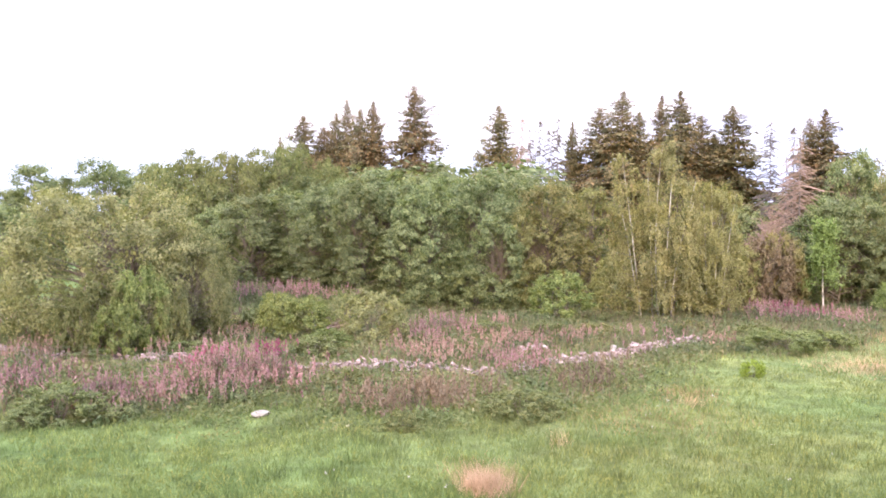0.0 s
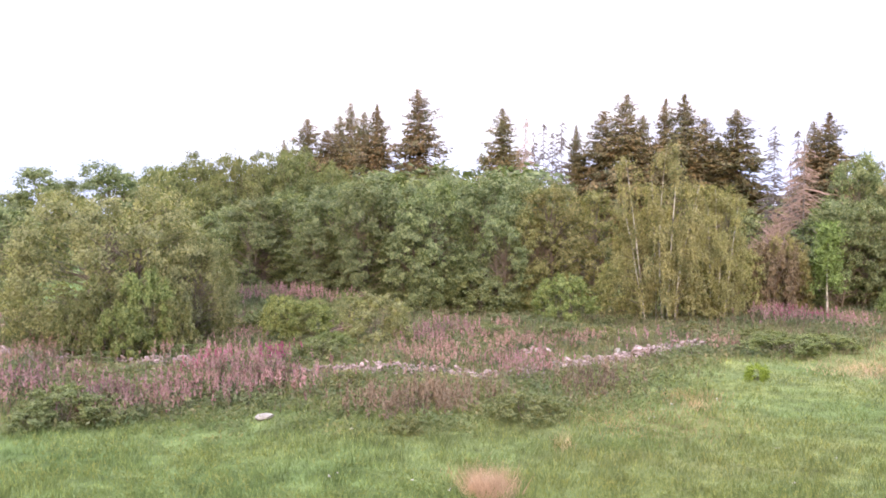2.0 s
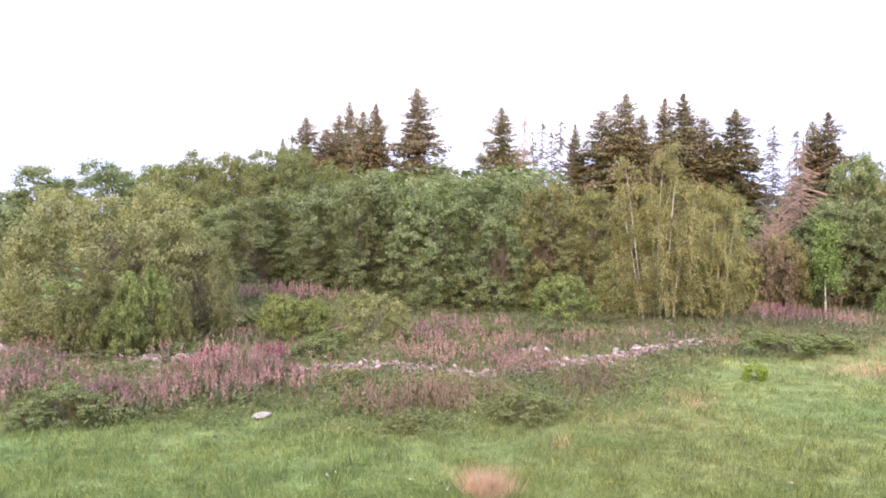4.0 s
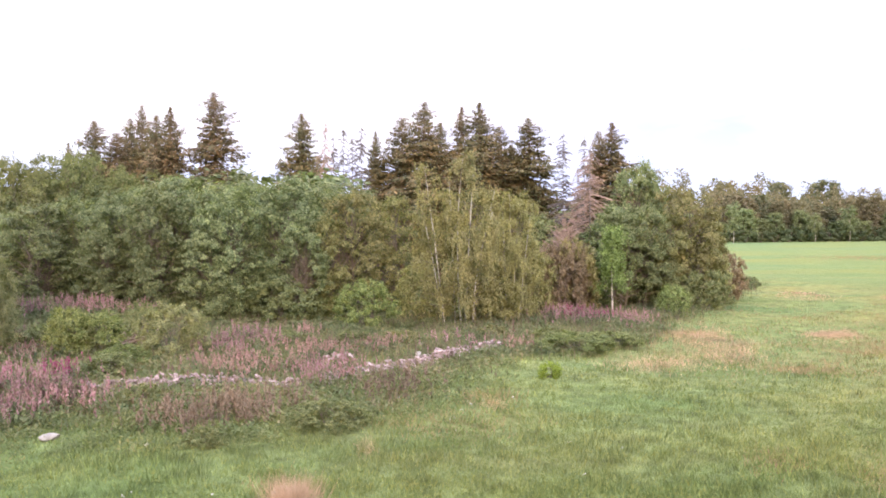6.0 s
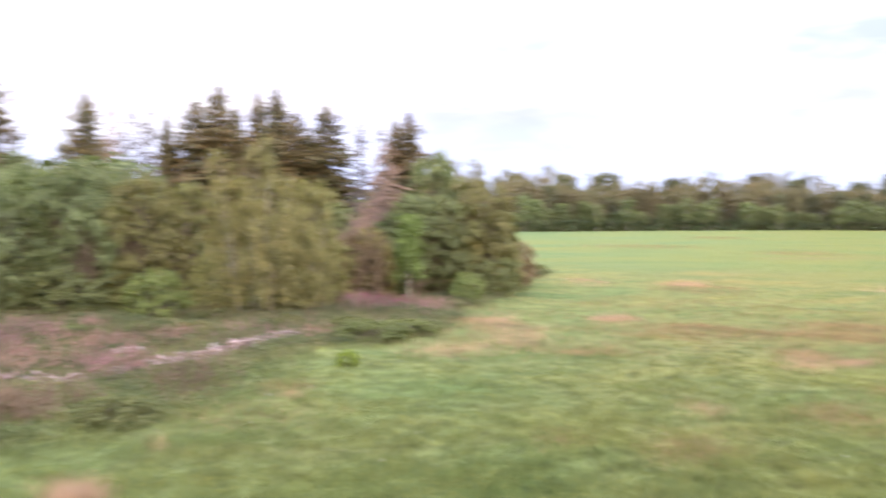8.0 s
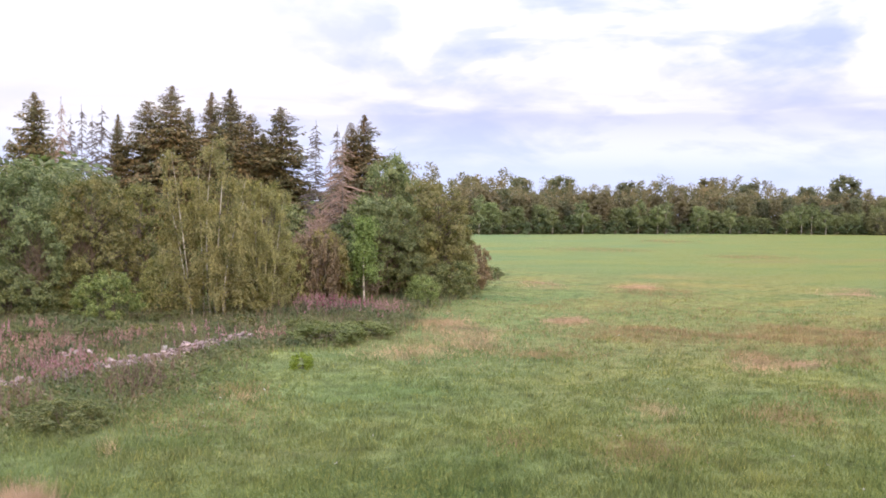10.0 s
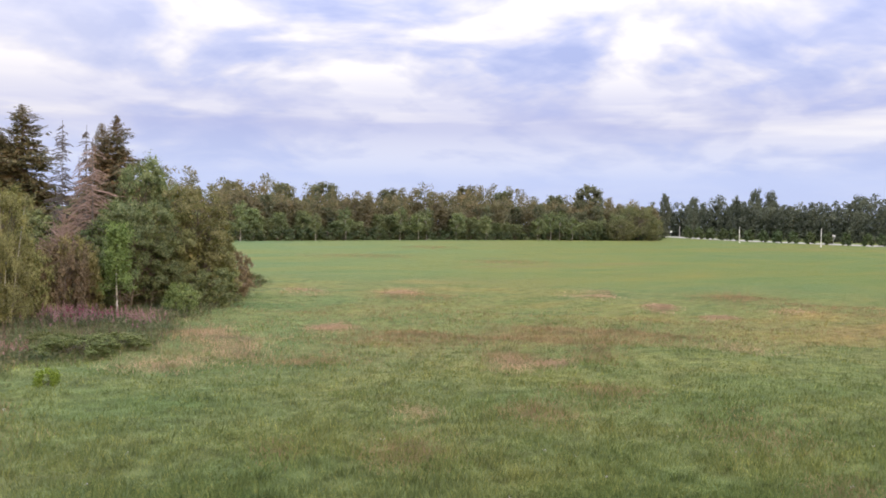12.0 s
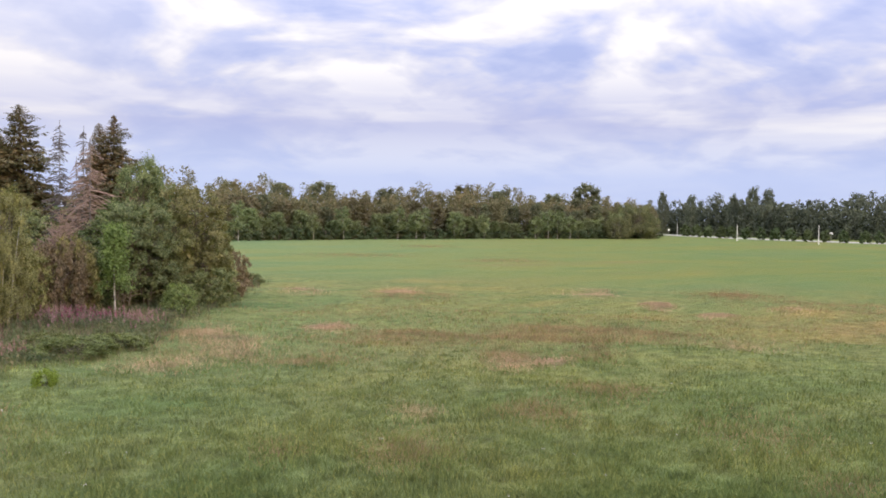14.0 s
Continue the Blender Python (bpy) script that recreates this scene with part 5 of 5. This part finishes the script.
herb_patch("willowherb_stalks", [(-0.2, 32.8, 2.1, 1.8, -11, 105), (-6.7, 34.4, 1.5, 1.7, -11, 187), (5.3, 35.9, 1.5, 2.3, -12, 90), (-16.4, 43.8, 3.8, 5, 2, 187), (-0.9, 31.4, 2.5, 1.7, 1, 225)], STALK, STALK, 0.9, "thin reddish brown withered stalks", 74)

WEED_GROUND = [(-15.5, 27.8), (-11.8, 29), (-9.9, 30.5), (-2.7, 32.2), (1.2, 30.2), (3.8, 30.6), (6.7, 34.7), (11.8, 42.3), (19.2, 45.2), (26.9, 56.2), (50.6, 87.9), (37.7, 79), (13.7, 63.1), (-1.4, 72.3), (-16.4, 80), (-18.3, 54.8), (-33.3, 60.1)]


def weeds():
    rng = np.random.default_rng(41)
    px, py = np.array(WEED_GROUND).T
    n = 30000
    x, y = rng.uniform(px.min(), px.max(), n), rng.uniform(py.min(), py.max(), n)
    ok = inside(WEED_GROUND, x + rng.normal(0, 0.6, n), y + rng.normal(0, 1.0, n))
    x, y = x[ok], y[ok]
    near = np.full(len(x), 99.0)
    for line, *_ in STONE_LINES:
        for a, b in zip(line, line[1:]):
            a, b = np.array(a), np.array(b)
            t = np.clip(((x - a[0]) * (b - a)[0] + (y - a[1]) * (b - a)[1]) / ((b - a) @ (b - a)), 0, 1)
            near = np.minimum(near, np.hypot(x - a[0] - t * (b - a)[0], y - a[1] - t * (b - a)[1]))
    x, y, near = (c[near > 0.24] for c in (x, y, near))
    drift = 0.5 + 0.5 * np.sin(x * 0.55 + 1.7 * np.sin(y * 0.33)) * np.sin(y * 0.47 + 1.1 * np.sin(x * 0.29))
    h = (0.24 + 0.44 * drift) * rng.uniform(0.6, 1.25, len(x)) * np.clip(near / 2.5, 0.45, 1)
    per = 10
    b = np.repeat(np.arange(len(x)), per)
    u = rng.uniform(0.15, 1, len(b))
    at = np.stack([x[b], y[b], ground_z(x, y)[b] + u * h[b]], 1) + rng.normal(0, 1, (len(b), 3)) * np.array([0.14, 0.14, 0.04])
    nrm = unit(rng.normal(0, 0.6, (len(b), 3)) + np.array([0, 0, 0.8]))
    ln = rng.uniform(0.045, 0.115, len(b))
    v, f = leaf_quads(at, nrm, rng.normal(0, 1, (len(b), 3)) + np.array([0, 0, 0.9]), ln, ln * 0.5)
    stuff("weeds", v, f, WEEDS, "knee-high green weeds covering the rough ground", "weeds")


weeds()


VERGE = [(-13.1, 27.8), (-9.6, 30.0), (-5.2, 28.3), (-1.4, 26.9), (1.8, 27.7), (4.0, 30.0), (7.6, 35.3), (11.0, 40.2), (11.9, 43.4), (8.6, 40.1), (4.4, 35.4), (1.3, 34.8), (-4.0, 35.2), (-8.1, 35.1), (-12.3, 35.0), (-16.4, 34.8)]


def verge_weeds():
    """Taller dark weeds in loose drifts where the rough ground runs out into the meadow."""
    rng = np.random.default_rng(47)
    px, py = np.array(VERGE).T
    x, y = rng.uniform(px.min(), px.max(), 16000), rng.uniform(py.min(), py.max(), 16000)
    ok = inside(VERGE, x + rng.normal(0, 0.7, len(x)), y + rng.normal(0, 1.3, len(x))) & (np.hypot(x + 5.6, (y - 29.3) * 0.7) > 0.75)
    x, y = x[ok], y[ok]
    drift = np.sin(x * 1.3 + 1.9 * np.sin(y * 0.8)) * np.sin(y * 1.5 + 1.7 * np.sin(x * 0.7)) + rng.uniform(-0.7, 0.7, len(x))
    x, y, drift = x[drift > -0.1], y[drift > -0.1], drift[drift > -0.1]
    h = (0.22 + 0.34 * np.clip(drift, 0, 1)) * rng.uniform(0.6, 1.3, len(x))
    b = np.repeat(np.arange(len(x)), 11)
    u = rng.uniform(0.1, 1, len(b))
    at = np.stack([x[b], y[b], ground_z(x, y)[b] + u * h[b]], 1) + rng.normal(0, 1, (len(b), 3)) * np.array([0.09, 0.09, 0.02])
    ln = rng.uniform(0.035, 0.085, len(b))
    v, f = leaf_quads(at, unit(rng.normal(0, 0.7, (len(b), 3)) + np.array([0, 0, 0.7])), rng.normal(0, 0.8, (len(b), 3)) + np.array([0, 0, 1.0]), ln, ln * 0.36)
    stuff("verge_weeds", v, f, VERGE_GREEN, "dark leafy weeds at the edge of the meadow", "weeds")


verge_weeds()


def tall_grass():
    """Long uncut grass and thin stalks among the weeds."""
    rng = np.random.default_rng(43)
    px, py = np.array(WEED_GROUND).T
    n = 130000
    x, y = rng.uniform(px.min(), px.max(), n), rng.uniform(py.min(), py.max(), n)
    ok = inside(WEED_GROUND, x + rng.normal(0, 0.6, n), y + rng.normal(0, 1.0, n))
    x, y = x[ok], y[ok]
    drift = 0.5 + 0.5 * np.sin(x * 0.8 + 1.3 * np.sin(y * 0.6)) * np.sin(y * 0.9 + 1.1 * np.sin(x * 0.5))
    h = (0.28 + 0.36 * drift) * rng.uniform(0.5, 1.4, len(x))
    dry = rng.uniform(0, 1, len(x)) < 0.16 + 0.3 * (drift > 0.62)
    w = 0.0008 * np.hypot(x, y) + 0.004
    stuff("tall_grass", *blade_tris(rng, x[~dry], y[~dry], h[~dry], w[~dry], 0.3), WEEDS, "long uncut green grass among the weeds", "grass")
    stuff("dry_stalks", *blade_tris(rng, x[dry], y[dry], h[dry] * 1.25, w[dry], 0.2), STALK, "thin brownish dry stalks among the weeds", "grass")


tall_grass()


# ---- meadow grass ----
def meadow_grass():
    rng = np.random.default_rng(51)
    n = 230000
    r = 1 / rng.uniform(1 / 150, 1 / 19.5, n)
    a = np.radians(rng.uniform(-29, 70, n))
    x, y = r * np.sin(a), r * np.cos(a)
    tuft = 0.5 + 0.5 * np.sin(x * 1.9 + 2 * np.sin(y * 1.1)) * np.sin(y * 2.3 + 2 * np.sin(x * 0.9))
    h = (0.08 + 0.21 * tuft ** 1.5) * rng.uniform(0.6, 1.3, n) * np.clip(1.5 - r / 75, 0.3, 1.2)
    stuff("meadow_grass", *blade_tris(rng, x, y, h, 0.0010 * r + 0.003, 0.42), BLADES, "short rough meadow grass with uneven tufts", "grass")


meadow_grass()


def meadow_herbs():
    """Low broad-leaved herbs and clover in loose drifts among the grass."""
    rng = np.random.default_rng(57)
    n = 24000
    r = 1 / rng.uniform(1 / 46, 1 / 19.5, n)
    a = np.radians(rng.uniform(-29, 70, n))
    x, y = r * np.sin(a), r * np.cos(a)
    drift = np.sin(x * 0.9 + 2 * np.sin(y * 0.5)) * np.sin(y * 1.1 + 2 * np.sin(x * 0.4)) + rng.uniform(-0.8, 0.8, n)
    x, y, r = x[drift > 0], y[drift > 0], r[drift > 0]
    b = np.repeat(np.arange(len(x)), 5)
    high = rng.uniform(0.10, 0.30, len(x))
    at = np.stack([x[b], y[b], ground_z(x, y)[b] + high[b] * rng.uniform(0.4, 1, len(b))], 1) + rng.normal(0, 1, (len(b), 3)) * np.array([0.07, 0.07, 0.02])
    ln = rng.uniform(0.022, 0.055, len(b)) + 0.0003 * r[b]
    v, f = leaf_quads(at, unit(rng.normal(0, 1.0, (len(b), 3)) + np.array([0, 0, 0.3])), rng.normal(0, 0.5, (len(b), 3)) + np.array([0, 0, 1.0]), ln * 1.3, ln * 0.24)
    stuff("meadow_herbs", v, f, HERB_GREEN, "low leafy green herbs among the meadow grass", "herbs")


meadow_herbs()


def dry_grass(name, rows, material, label, seed, height):
    """Rows: x, y, half length, half depth, blades."""
    rng = np.random.default_rng(seed)
    for_all = [(*in_ellipse(rng, int(n * 4.5), cx, cy, rx * 1.35, ry * 1.6, math.degrees(-math.atan2(cx, cy))), np.full(int(n * 4.5), math.hypot(cx, cy))) for cx, cy, rx, ry, n in rows]
    x, y, r = (np.concatenate(c) for c in zip(*for_all))
    stuff(name, *blade_tris(rng, x, y, height * rng.uniform(0.6, 1.3, len(x)), 0.00045 * r + 0.002, 0.6), material, label, "grass")


dry_grass("straw_tufts", [(1.1, 22.0, 0.40, 0.40, 200), (0.9, 21.8, 0.25, 0.25, 130)], STRAW, "tall pale peach-coloured clump of dry grass", 83, 0.58)
dry_grass("straw_tufts", [(53.7, 68.7, 1.4, 2.8, 300), (32.8, 48.7, 1, 1.9, 300), (24.6, 48.3, 1.1, 3.9, 380), (23.5, 43.1, 0.9, 2.6, 260), (18.1, 40.4, 1.6, 1.4, 260), (67.8, 57.6, 1.8, 3.2, 220), (62.1, 45.8, 1, 1.9, 260), (31.5, 31.6, 0.9, 1.6, 200), (33, 30.4, 0.7, 0.9, 160), (59.1, 38.6, 1, 1.7, 160), (47.2, 74.3, 1.6, 2.8, 140)], STRAW, "bleached straw-coloured tufts of dry grass", 81, 0.22)
dry_grass("straw_tufts", [(45.2, 28.1, 1.3, 1.7, 120), (8.4, 32.3, 0.4, 0.5, 30), (3.3, 26.5, 0.2, 0.5, 50), (20.3, 24.8, 0.6, 0.8, 110), (67.4, 38, 1.4, 2.1, 100), (24.4, 48, 2.1, 6.5, 120), (19, 40.9, 2, 2.2, 80), (24.4, 43.4, 1.5, 4.4, 100), (31.7, 47.1, 1.3, 2.7, 80)], STRAW, "thin scattered straw-coloured tufts of dry grass", 84, 0.22)
dry_grass("rusty_grass", [(25.1, 48.9, 4.2, 5.4, 200), (24.7, 39.8, 4.2, 3.8, 220), (40.4, 52.4, 9.8, 6.1, 700), (53.4, 34, 7.5, 5.3, 600), (6.5, 30.1, 1.8, 1.7, 300), (42, 37.7, 3.5, 3.5, 1300), (33.2, 41, 4.1, 2.3, 900), (32.6, 32.7, 1.2, 2.2, 350), (36.7, 31, 1.1, 1.9, 220), (16.8, 21, 1, 1.7, 420), (23.9, 22.7, 1.1, 1.5, 330), (29.1, 23.8, 1.3, 1.7, 330)], RUST_GRASS, "rusty brown drifts of seeding grass", 82, 0.22)
dry_grass("rusty_grass", [(77.2, 48.6, 3, 2.9, 420), (51.6, 63.7, 2.9, 2.8, 300), (45.2, 33.2, 2, 2.2, 300), (24.4, 37.7, 1.6, 1.6, 220), (72.4, 37, 4.8, 3.9, 400), (27, 16.2, 1.5, 2.2, 300), (5.9, 35.4, 0.7, 1.1, 150), (8.6, 33.7, 0.9, 1.1, 160), (0.9, 23.5, 0.6, 0.8, 200), (13.7, 22.8, 0.6, 1, 150), (22.8, 11.3, 0.8, 1.1, 200), (23.3, 48.7, 1.9, 3.9, 300), (105.4, 147.1, 8.6, 7.5, 300), (159.7, 192.6, 5.9, 8.6, 150), (113.4, 115.8, 5.8, 6, 200)], RUST_GRASS, "small reddish brown patches of seeding grass", 85, 0.22)


def specks():
    """Scattered yarrow heads in the grass."""
    rng = np.random.default_rng(61)
    n = 45
    r, a = 1 / rng.uniform(1 / 70, 1 / 21, n), np.radians(rng.uniform(-8, 66, n))
    x, y = r * np.sin(a), r * np.cos(a)
    c = np.repeat(np.arange(n), 5)
    at = np.stack([x[c], y[c], ground_z(x, y)[c] + 0.36], 1) + rng.normal(0, 1, (len(c), 3)) * np.array([0.03, 0.03, 0.015])
    v, f = leaf_quads(at, unit(rng.normal(0, 0.4, (len(c), 3)) + np.array([0, 0, 1])), rng.normal(0, 1, (len(c), 3)), np.full(len(c), 0.022), np.full(len(c), 0.02))
    stuff("yarrow", v, f, YARROW, "small white yarrow heads scattered in the grass", "wildflowers")


specks()
